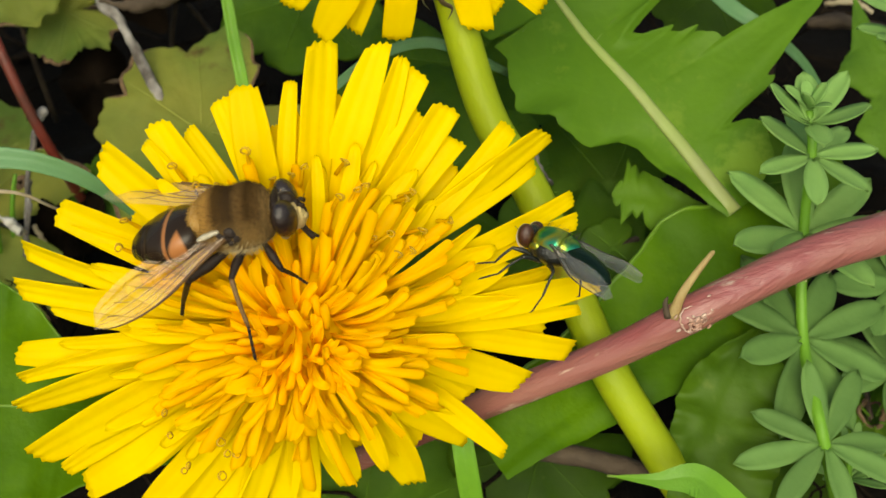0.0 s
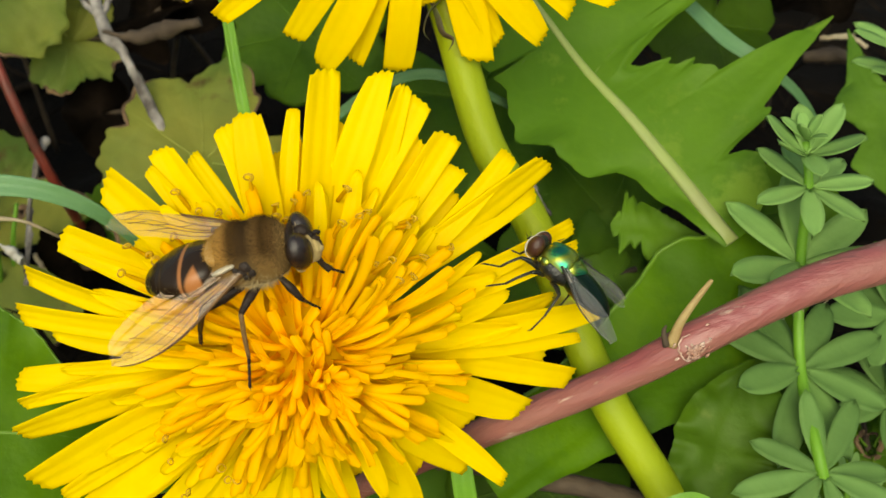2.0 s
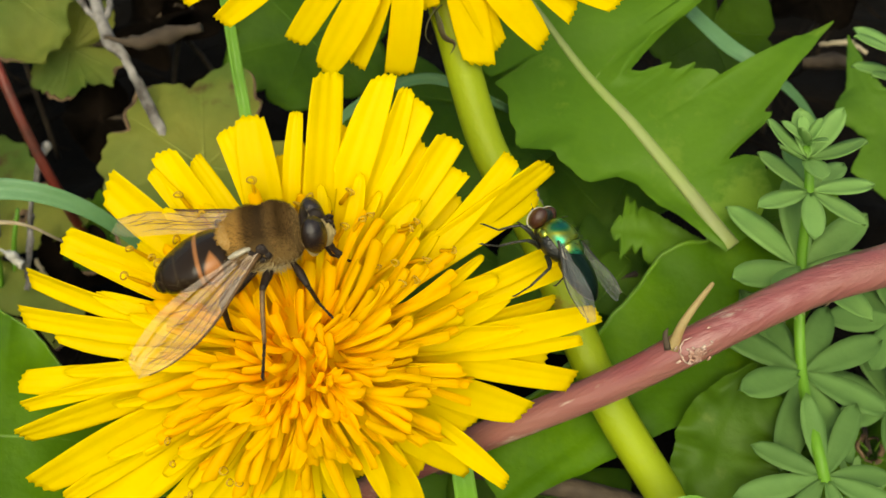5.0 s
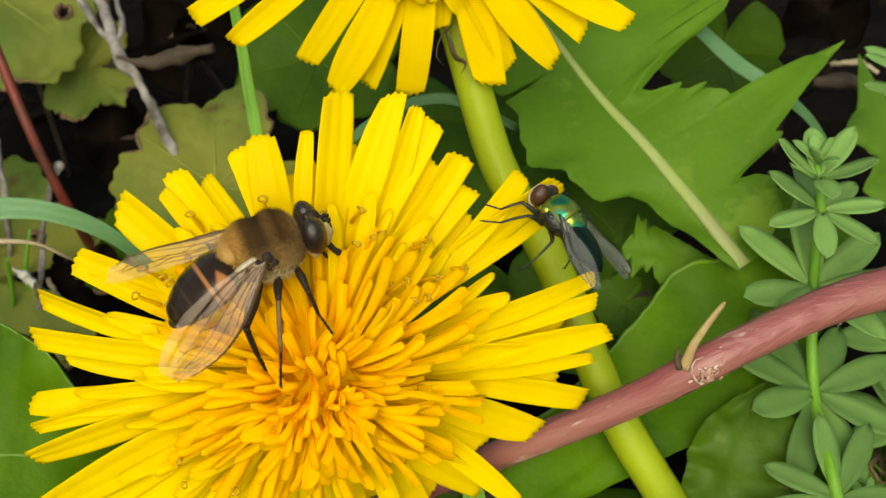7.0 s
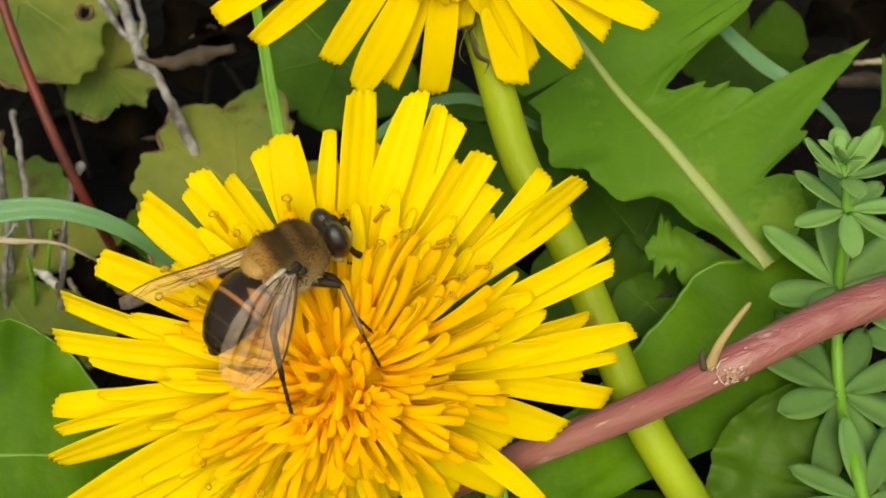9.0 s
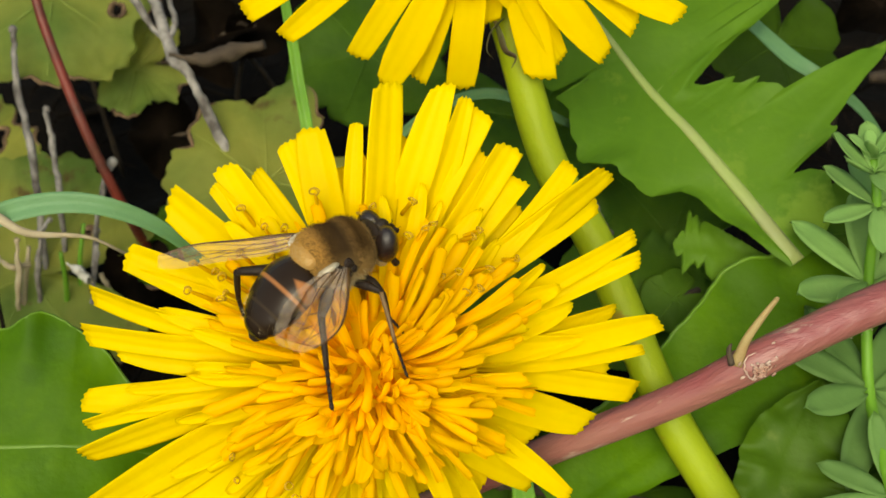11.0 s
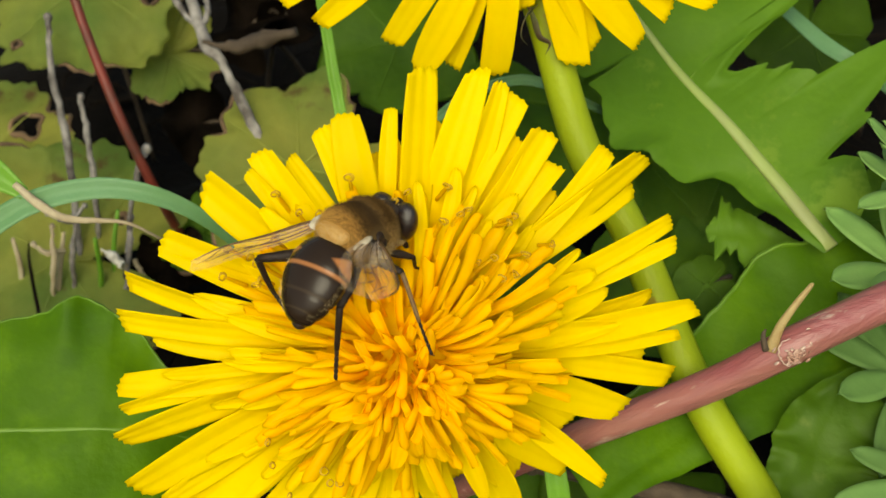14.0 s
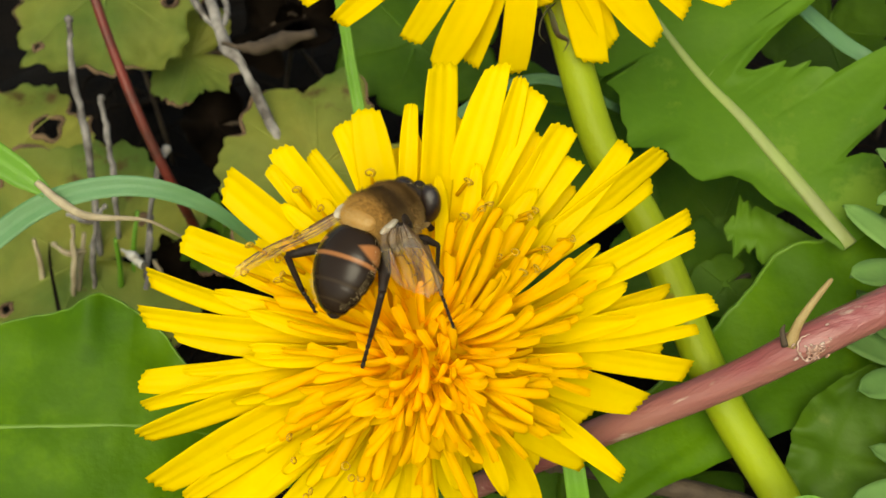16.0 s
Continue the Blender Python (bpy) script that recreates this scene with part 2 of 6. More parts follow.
def sheet(bm, rows, thick):
    """Two skins over a grid of (point, normal) rows, closed at the rim."""
    tops = [[bm.verts.new(p + n * thick / 2) for p, n in r] for r in rows]
    lows = [[bm.verts.new(p - n * thick / 2) for p, n in r] for r in rows]
    for i in range(len(rows) - 1):
        for j in range(len(rows[i]) - 1):
            bm.faces.new((tops[i][j], tops[i][j + 1], tops[i + 1][j + 1], tops[i + 1][j]))
            bm.faces.new((lows[i][j], lows[i + 1][j], lows[i + 1][j + 1], lows[i][j + 1]))
    n, c = len(rows) - 1, len(rows[0]) - 1
    for i in range(n):
        bm.faces.new((tops[i][0], tops[i + 1][0], lows[i + 1][0], lows[i][0]))
        bm.faces.new((tops[i][c], lows[i][c], lows[i + 1][c], tops[i + 1][c]))
    for j in range(c):
        bm.faces.new((tops[0][j], lows[0][j], lows[0][j + 1], tops[0][j + 1]))
        bm.faces.new((tops[n][j], tops[n][j + 1], lows[n][j + 1], lows[n][j]))


# ---- ground ----
def ground():
    bm = bmesh.new()
    n = 130
    def line(i):
        u = 2 * i / n - 1
        return 160 * u + 20000 * u ** 9
    grid = []
    for i in range(n + 1):
        row = []
        for j in range(n + 1):
            x, y = line(i), line(j) + 40
            z = 0.0
            if abs(x) < 400 and abs(y) < 400:
                z = 5 * noise.noise(Vector((x, y, 0)) / 22) + 2.2 * noise.noise(Vector((x, y, 9)) / 7) + 1.0 * noise.noise(Vector((x, y, 3)) / 2.6) - 3
            row.append(bm.verts.new((x, y, z)))
        grid.append(row)
    for i in range(n):
        for j in range(n):
            bm.faces.new((grid[i][j], grid[i + 1][j], grid[i + 1][j + 1], grid[i][j + 1]))
    return tagged(part("ground", bm, SOIL), "bare humus soil, coloured near black for the deep shade under the meadow plants", "soil", kind="structure")


ground()


# ---- dandelion flower ----
def strap(bm, reach, height, width, rise=2.5, turn=0.0, bow=0.0, fold=0.1, curl=0.0, rng=random, blunt=0.4, corner=0.13):
    """One ray petal from the flower's heart to a rounded tip with five fine teeth, running along +x."""
    start, mid, end = Vector((1.0, 0, -0.5)), Vector((reach * 0.45, bow * 1.6, height + rise)), Vector((reach, 0, height))
    rows = []
    steps, cross = 14, 14
    nick = [rng.uniform(0.4, 1.2) for _ in range(cross + 1)]
    slant = rng.uniform(-0.2, 0.2)
    wobble = rng.uniform(0, 6.3)
    for i in range(steps + 1):
        t = 1 - (1 - i / steps) ** 1.35
        q = start * (1 - t) ** 2 + mid * 2 * t * (1 - t) + end * t * t
        d = ((mid - start) * (1 - t) + (end - mid) * t).normalized()
        q = q + Vector((0, 0, curl * max(0, t - 0.6) ** 2))
        side = Vector((-d.y, d.x, 0)).normalized()
        nrm = d.cross(side) * -1
        a = radians(turn) * t
        side, nrm = side * math.cos(a) + nrm * math.sin(a), nrm * math.cos(a) - side * math.sin(a)
        if nrm.z < 0:
            nrm = -nrm
        grow = min(1, t / 0.68)
        w = width * (0.24 + 0.76 * grow * grow * (3 - 2 * grow)) * (1 - blunt * max(0, (t - 0.72) / 0.28) ** 2) * (1 + 0.05 * math.sin(9 * t + wobble))
        row = []
        for j in range(cross + 1):
            c = 2 * j / cross - 1
            lift = fold * width * (c * c - 0.4) + 0.011 * width * math.cos(c * 9.4) * min(1, 2 * t)
            tip = max(0, (t - 0.88) / 0.12)
            tooth = -width * tip * (corner * abs(c) ** (4 if corner < 0.2 else 2.5) + slant * c)
            if i == steps:
                tooth += 0.055 * width * math.cos(c * 9.4 * 1.33) * nick[j] - 0.04 * width * rng.random()
            row.append((q + side * c * w / 2 + nrm * lift + d * tooth, nrm))
        rows.append(row)
    sheet(bm, rows, 0.10)


def finger(bm, foot, knee, tip, width, hook, rng=random, trough=0.4, twist=0.0):
    """One young floret: a channelled tongue that widens to a rounded, bent end."""
    foot, knee, tip = Vector(foot), Vector(knee), Vector(tip)
    rows = []
    steps, cross = 16, 6
    cap = min(0.2, 0.34 * width / max((tip - foot).length, 0.1))
    slant = rng.uniform(-0.3, 0.3)
    nick = [rng.uniform(-0.12, 0.12) for _ in range(cross + 1)]
    for i in range(steps + 1):
        t = 1 - (1 - i / steps) ** 1.6
        q = foot * (1 - t) ** 2 + knee * 2 * t * (1 - t) + tip * t * t
        d = ((knee - foot) * (1 - t) + (tip - knee) * t).normalized()
        out = Vector((d.x, d.y, 0))
        side = Vector((-out.y, out.x, 0)).normalized() if out.length > 0.15 else Vector((0, 1, 0))
        nrm = side.cross(d).normalized()
        if nrm.z < 0 and d.z < 0.9:
            nrm = -nrm
        q = q + side * 0.12 * width * math.sin(5.5 * t + twist)
        a = radians(twist) * t
        side, nrm = side * math.cos(a) + nrm * math.sin(a), nrm * math.cos(a) - side * math.sin(a)
        q = q + nrm * hook * max(0, t - 0.55) ** 2 * 5
        end = max(0, (t - 1 + cap) / cap)
        w = width * (0.58 + 0.46 * min(1, t / 0.9) ** 2) * math.sqrt(max(0.3, 1 - end ** 3))
        rows.append([(q + side * c * w / 2 + nrm * trough * width * (abs(c) ** 2.2 - 0.4) + d * width * end * (slant * c + nick[j]), nrm) for j, c in enumerate(2 * j / cross - 1 for j in range(cross + 1))])
    sheet(bm, rows, 0.08)


def mesh_of(bm, name, mat):
    bmesh.ops.scale(bm, vec=(MM, MM, MM), verts=bm.verts)
    bmesh.ops.recalc_face_normals(bm, faces=bm.faces)
    data = bpy.data.meshes.new(name)
    bm.to_mesh(data)
    bm.free()
    for f in data.polygons:
        f.use_smooth = True
    data.materials.append(mat)
    return data


def tip_height(az):
    return -1.2 + 1.8 * math.sin(radians(az))


def dome(reach, az):
    """Height of the floret tips over the flower's base, by their reach."""
    return knots([(0, 9.0), (4.3, 8.2), (8.2, 6.3), (12.4, 3.9), (17.3, 1.0), (24, -1.5)], reach) - 0.06 * reach * (1 - math.sin(radians(az)))


def dandelion(center, across, axis, outer, seed, label, group, inner_scale=1.0, middle=()):
    rng = random.Random(seed)
    z = Vector(axis).normalized()
    x = Vector(across)
    x = (x - z * x.dot(z)).normalized()
    m = Matrix.Translation(Vector(center) * MM) @ Matrix((x, z.cross(x), z)).transposed().to_4x4()
    flower = base("dandelion", m, label, "flower", group)
    bm = bmesh.new()
    ball(bm, (0, 0, -2.6), (4.2, 4.2, 4.6), u=16, v=10)
    part("receptacle", bm, BRACT, flower)
    bm = bmesh.new()
    ball(bm, (0, 0, 0.2), (6.4 * inner_scale, 6.4 * inner_scale, 5.9 * inner_scale), u=20, v=10)
    part("disc", bm, CORE, flower)
    for k in range(26):
        bm = bmesh.new()
        a = 2 * math.pi * (k + rng.uniform(-0.2, 0.2)) / 26
        out = Vector((math.cos(a), math.sin(a), 0))
        inner = k % 2
        if inner:
            pts = [out * 3.2 + Vector((0, 0, -5)), out * 4.4 + Vector((0, 0, -2)), out * 5.6 + Vector((0, 0, 0.2))]
        else:
            pts = [out * 2.8 + Vector((0, 0, -5.5)), out * 5 + Vector((0, 0, -6)), out * (7 + rng.random()) + Vector((0, 0, -9 - rng.random()))]
        tube(bm, spline(pts, 4), [0.9, 1.0, 0.7, 0.12], 6, 0.25, out)
        part("bract", bm, BRACT, flower)
    petals = []
    for az, reach, width in outer:
        bm = bmesh.new()
        strap(bm, reach, tip_height(az), width * rng.uniform(1.0, 1.2) * (0.9 if az > 160 or az < 35 else 1.04), rng.uniform(1.6, 3.4), rng.uniform(-26, 26), rng.uniform(-1.1, 1.1),
              rng.uniform(0.03, 0.16), rng.uniform(-6, 2), rng, rng.uniform(0.08, 0.36))
        petals.append((az, piece("petal", mesh_of(bm, "petal", PETAL), flower, pose(0, 0, 0, 0, 0, az))))
    for az, reach, width in middle:
        bm = bmesh.new()
        strap(bm, reach, dome(reach, az) + 0.3, width * rng.uniform(0.78, 1.0), rng.uniform(1.2, 2.4), rng.uniform(-34, 34), rng.uniform(-1.0, 1.0),
              rng.uniform(0.06, 0.2), rng.uniform(-5, 1), rng, rng.uniform(0.3, 0.55), 0.32)
        piece("petal", mesh_of(bm, "petal", PETAL if reach > 11 else FLORET), flower, pose(0, 0, 0, 0, 0, az))
    for count, reach, height, width in ((4 if middle else 30, 17.0, 0.8, 2.1), (16 if middle else 38, 14.6, 2.4, 1.55)):
        reach, height = reach * inner_scale, height * inner_scale
        for k in range(count):
            a = 360 * (k + rng.uniform(-0.4, 0.4)) / count
            if middle and 235 < a % 360 < 350 and rng.random() < 0.75:
                continue
            bm = bmesh.new()
            strap(bm, reach * rng.uniform(0.88, 1.1), height + rng.uniform(-0.5, 0.5) - 0.06 * reach * (1 - math.sin(radians(a))), width * rng.uniform(0.8, 1.15), rng.uniform(0.8, 2.4),
                  rng.uniform(-26, 26), rng.uniform(-0.8, 0.8), rng.uniform(0.08, 0.22), rng.uniform(-7, 2), rng, rng.uniform(0.3, 0.6), 0.34)
            piece("floret", mesh_of(bm, "floret", PETAL), flower, pose(0, 0, 0, 0, 0, a))
    # young florets: count, reach, tip height, width, how far out the foot stands, material
    for count, reach, height, width, foot, mat in ((10, 13.6, 3.2, 1.1, 0.15, PETAL), (22, 12.2, 4.0, 1.0, 0.12, FLORET), (26, 10.6, 4.9, 0.92, 0.12, FLORET), (28, 9.0, 5.8, 0.86, 0.14, FLORET),
                                                   (27, 7.3, 6.6, 0.82, 0.16, FLORET), (23, 5.6, 7.3, 0.78, 0.18, CORE), (18, 4.0, 7.9, 0.74, 0.2, CORE)):
        reach, height = reach * inner_scale, height * inner_scale
        shapes = []
        for k in range(16):
            bm = bmesh.new()
            r = reach * rng.uniform(0.74, 1.22)
            h = height + rng.uniform(-0.6, 1.3)
            bend = rng.uniform(-1.5, 1.5)
            finger(bm, (r * foot, 0, h * 0.45), (r * rng.uniform(0.4, 0.6), bend * 0.8, h + rng.uniform(0.2, 1.3)), (r + 0.3, bend * rng.uniform(-1.3, 0.6), h - rng.uniform(-0.6, 0.8)),
                   width * rng.uniform(0.75, 1.2), rng.uniform(-0.55, 0.3), rng, 0.3 if k % 3 else -0.22, rng.uniform(-40, 40))
            shapes.append(mesh_of(bm, "floret", mat))
        for k in range(count):
            a = 360 * (k + rng.uniform(-0.8, 0.8)) / count
            if mat is PETAL and 235 < a % 360 < 350 and rng.random() < 0.75:
                continue
            lift = -0.06 * reach * (1 - math.sin(radians(a)))
            pressed = 1 if 65 < a % 360 < 175 else 0  # the hoverfly's side
            piece("floret", shapes[rng.randrange(16)], flower, pose(0, 0, (lift - 0.5 * pressed) * MM, rng.uniform(-10, 10), rng.uniform(-8, 5) + 8 * pressed, a))
    # slender florets that stand out of the far half, between the petals and the heart
    for k in range(34 if middle else 0):
        a = rng.uniform(20, 72) if k < 14 else rng.uniform(185, 380)
        r = rng.uniform(8.5, 14.0)
        h = dome(r, a) + rng.uniform(0.8, 1.7)
        bend = rng.uniform(-1.0, 1.0)
        bm = bmesh.new()
        finger(bm, (r * 0.3, 0, h * 0.7), (r * 0.6, bend, h + 0.9), (r, bend * 0.3, h), rng.uniform(0.6, 0.85), rng.uniform(-0.4, 0.2), rng, 0.3 if k % 3 else -0.22, rng.uniform(-40, 40))
        piece("floret", mesh_of(bm, "floret", FLORET), flower, pose(0, 0, 0, 0, 0, a))
    # short erect florets crowded in the heart, their blunt tips at many heights
    crowd = 34 if inner_scale == 1.0 else 8
    for k in range(crowd):
        bm = bmesh.new()
        q = 3.2 * math.sqrt((k + 0.5) / crowd)
        lean = rng.uniform(0.7, 1.9) + 0.45 * q
        top = rng.uniform(8.3, 9.7) - 0.12 * q
        finger(bm, (-0.2, 0, 5.2 * inner_scale), (0.1 * lean, rng.uniform(-0.5, 0.5), (top + 0.3) * inner_scale), (lean, rng.uniform(-0.6, 0.6), (top - rng.uniform(0.1, 0.9)) * inner_scale), rng.uniform(0.62, 0.85), rng.uniform(-0.3, 0.2), rng, 0.26 if k % 2 else -0.22, rng.uniform(-50, 50))
        a = 137.5 * k
        piece("floret", mesh_of(bm, "floret", CORE), flower, pose(q * math.cos(radians(a)) * MM, q * math.sin(radians(a)) * MM, 0, 0, 0, a + (rng.uniform(-180, 180) if k < 7 else rng.uniform(-60, 60))))
    # curled stigmas standing out of the open florets
    curls = []
    for k in range(6):
        bm = bmesh.new()
        big = 0.30 + 0.025 * k
        turn = [Vector((big * math.cos(q) * (1 - 0.06 * i), 0.05 * i, big + big * math.sin(q) * (1 - 0.04 * i))) for i, q in
                enumerate([radians(-90 + 40 * i) for i in range(9)])]
        tube(bm, turn, [0.07, 0.07, 0.05], 6)
        tube(bm, [Vector((-q.x, 0.14, q.z)) for q in turn[: 5 + k % 3]], [0.07, 0.05], 6)
        curls.append((mesh_of(bm, "stigma", STIGMA), None))
        bm = bmesh.new()
        tube(bm, spline([(0.25, 0, -1.5 - 0.2 * k), (0.1, 0, -0.8), (0, 0, 0.1)], 4), [0.17, 0.16, 0.10], 7)
        curls[k] = (curls[k][0], mesh_of(bm, "style", STYLE))
    for k in range(38):
        upper = k < 30
        a, r = ((rng.uniform(20, 60), rng.uniform(9, 14.5)) if k < 8 else (rng.uniform(60, 105), rng.uniform(11, 15)) if k < 19 else
                (rng.uniform(105, 155), rng.uniform(12, 16)) if upper else (rng.uniform(165, 245), rng.uniform(10, 16)))
        h = (7.0 if a < 105 else 5.6) - 0.5 * (r - 8.5) if upper else dome(r, a) + 1.0
        m = pose(r * math.cos(radians(a)) * MM * inner_scale, r * math.sin(radians(a)) * MM * inner_scale, h * MM * inner_scale) @ pose(0, 0, 0, 0, 0, a) @ pose(0, 0, 0, 0, rng.uniform(35, 65), 0) @ pose(0, 0, 0, 0, 0, rng.uniform(55, 125))
        curl = piece("stigma", curls[k % 6][0], flower, m)
        if upper:
            piece("style", curls[k % 6][1], curl, pose(0, 0, 0))
    # petals that close the far half behind the others
    rng = random.Random(seed + 40)
    for az in (44.5, 51.0, 59.5, 79.0) if middle else ():
        bm = bmesh.new()
        strap(bm, rng.uniform(17.2, 19.2), tip_height(az) - 0.3, rng.uniform(1.9, 2.3), rng.uniform(1.0, 1.8), rng.uniform(-20, 20), rng.uniform(-0.6, 0.6), rng.uniform(0.05, 0.16), rng.uniform(-5, 1), rng, rng.uniform(0.1, 0.35))
        piece("petal", mesh_of(bm, "petal", PETAL), flower, pose(0, 0, 0, 0, 0, az))
    return flower, petals


FIRST = [
    (3.3, 24.57, 2.27), (17.2, 23.69, 1.85), (21.5, 24.01, 1.83), (32.1, 22.44, 2.25), (35.8, 24.47, 2.23), (41.7, 22.58, 1.77),
    (48.4, 18.93, 1.77), (54.7, 20.57, 2.18), (64.2, 21.92, 2.37), (68.4, 22.42, 1.92), (73.3, 22.91, 2.55), (84.2, 22.29, 2.61),
    (90.5, 19.14, 1.27), (101.1, 19.38, 2.75), (107.7, 18.66, 1.9), (117.5, 17.57, 1.19), (122.6, 19.27, 2.54), (127.5, 18.58, 1.19),
    (136.8, 20.22, 2.98), (152.4, 20.65, 2.37), (163.6, 22.32, 1.96), (172.4, 22.44, 1.99), (176.0, 19.9, 2.0), (186.9, 23.11, 2.48),
]
SECOND = [
    (191.5, 23.2, 1.82), (198.0, 24.49, 2.53), (208.8, 25.7, 3.28), (213.7, 24.2, 2.12), (220.0, 24.5, 3.58), (232.8, 22.88, 2.91),
    (240.2, 22.3, 2.93), (247.2, 21.9, 2.71), (254.3, 21.54, 2.97), (262.1, 20.93, 2.98), (269.7, 19.28, 2.98), (282.5, 18.04, 3.22),
    (288.9, 14.56, 1.96), (298.1, 19.9, 3.24), (305.0, 16.78, 2.71), (316.9, 19.62, 3.46), (319.7, 22.73, 2.24), (327.5, 16.6, 2.67),
    (336.9, 20.53, 2.92), (347.1, 23.54, 2.18), (352.4, 20.55, 2.63), (357.3, 23.34, 1.43),
]
MIDDLE = [
    (2.4, 18.08, 1.86), (6.4, 21.3, 2.26), (11.0, 17.29, 2.02), (17.6, 12.19, 1.67), (18.9, 16.57, 1.81), (19.5, 13.92, 1.78),
    (27.8, 16.05, 1.78), (37.0, 13.54, 1.57), (49.2, 14.06, 1.55), (54.2, 15.36, 1.82), (57.5, 12.75, 1.28), (72.7, 15.33, 1.36),
    (84.0, 14.02, 1.1), (155.0, 19.48, 1.65), (162.4, 17.04, 1.95), (185.1, 19.31, 1.62), (191.3, 10.28, 1.29), (195.5, 13.51, 1.41),
] + [
    (197.8, 22.93, 1.85), (204.0, 12.31, 1.59), (205.9, 6.95, 1.45), (209.4, 18.84, 1.94), (218.5, 13.24, 1.62), (222.8, 6.61, 1.37),
    (224.8, 19.93, 2.37), (232.3, 12.75, 1.45), (247.1, 11.67, 2.04), (260.7, 8.32, 1.59), (275.3, 7.0, 1.66), (281.0, 12.93, 2.05),
    (306.4, 2.97, 1.1), (310.9, 9.97, 1.8), (317.6, 6.23, 1.3), (337.0, 10.32, 1.88), (348.0, 4.32, 1.1), (355.7, 11.4, 1.87),
    (359.2, 7.53, 1.29),
]
open_flower, open_petals = dandelion((-11.31, -34.50, 36.88), (0.9903, 0.1242, -0.0622), (0.1389, -0.8855, 0.4435), FIRST + SECOND, 3,
                                     "fully open yellow dandelion flower with an orange heart", "dandelion flowers", 1.0, MIDDLE)
LOWER = [
    (208.2, 23.27, 2.1), (217.5, 21.67, 2.52), (234.7, 18.6, 2.55), (245.0, 19.66, 2.99), (253.0, 18.12, 2.47), (265.8, 18.29, 3.2),
    (277.1, 12.02, 1.77), (289.4, 18.1, 2.99), (297.0, 17.38, 2.15), (307.9, 19.46, 2.96), (319.1, 19.0, 2.43), (328.1, 21.57, 2.51),
]
UPPER = [(20 + 13.5 * k, 19.5 + (k * 7 % 5) * 0.5, 2.4 + (k % 3) * 0.2) for k in range(13)]
tall_flower, tall_petals = dandelion((-2.80, -5.64, 63.80), (0.9998, 0.0190, -0.0073), (0.0203, -0.9332, 0.3587), LOWER + UPPER, 8,
                                     "yellow dandelion flower nodding on a thick green stalk", "dandelion flowers", 0.6)


def stalk(name, points, radii, mat, label, category, around=12, flat=1.0, steps=6, kind=""):
    bm = bmesh.new()
    tube(bm, spline(points, steps), radii, around, flat)
    return tagged(part(name, bm, mat), label, category, kind=kind)


def joined(flower, points, radii):
    """A flower's hollow stalk, as a part of the flower."""
    bm = bmesh.new()
    back = flower.matrix_world.inverted()
    tube(bm, spline([(back @ (Vector(q) * MM)) / MM for q in points], 7), radii, 14)
    part("stalk", bm, SCAPE, flower, "smooth yellow-green hollow stalk")


bpy.context.view_layer.update()
joined(tall_flower, [(-2.83, 0.33, 61.47), (-1.53, -0.75, 54.27), (0.75, -5.09, 47.92), (4.04, -11.52, 39.36), (8.44, -17.43, 34.16), (14.44, -27.03, 23.85), (19.22, -32.46, 17.71), (24.90, -37.11, 10.23), (29.63, -38.83, 2.85)],
       [1.6, 1.65, 1.7, 1.75, 1.8, 1.8, 1.8])
joined(open_flower, [(-12.60, -30.66, 33.66), (-14.48, -25.40, 29.01), (-16.63, -21.14, 21.96), (-16.90, -20.39, 14.23), (-18.70, -12.57, -3.41)], [1.7, 1.8, 1.9])


def hanging_bract(flower, points, width):
    """A withered outer bract that curls down beside the stalk."""
    back = flower.matrix_world.inverted()
    bm = bmesh.new()
    tube(bm, spline([(back @ (Vector(q) * MM)) / MM for q in points], 5), [0.5 * width, width, 0.7 * width, 0.1 * width], 8, 0.22, (0.6, -0.6, 0.5))
    part("bract", bm, WITHERED, flower, "withered brown-green bract curling down")


hanging_bract(tall_flower, [(-1.10, -6.92, 51.75), (-0.59, -8.61, 51.33), (-0.08, -9.60, 50.20), (0.83, -9.96, 49.72), (0.44, -10.66, 48.99)], 0.4)
hanging_bract(tall_flower, [(-0.34, -6.88, 51.72), (-1.34, -8.83, 51.75), (-1.73, -9.96, 50.55), (-1.07, -10.19, 49.64)], 0.36)


# ---- trailing pink stem ----
pink = base("trailing_vine", place((20.63, -31.33, 32.98)), "pinkish brown trailing stem with a scarred node and dry spur", "stem")
def from_pink(points):
    o = Vector((20.63, -31.33, 32.98))
    return [Vector(q) - o for q in points]
bm = bmesh.new()
tube(bm, spline(from_pink([(-21.85, -16.51, -18.66), (-10.91, -25.81, 3.15), (-2.35, -30.28, 15.65), (3.45, -30.96, 20.63), (11.35, -31.19, 26.05), (16.48, -31.15, 29.62), (20.73, -30.83, 32.78), (25.29, -29.20, 34.41), (31.69, -26.81, 36.09), (38.24, -24.72, 36.76), (48.96, -20.73, 36.51), (68.33, -12.86, 24.58), (98.63, 0.24, -1.92)]), 7),
     [1.0, 1.15, 1.3, 1.4, 1.45, 1.5, 1.62, 1.6, 1.7, 1.85, 1.9, 1.9, 1.9], 18)
part("stem", bm, PINK, pink)
bm = bmesh.new()
rng = random.Random(9)
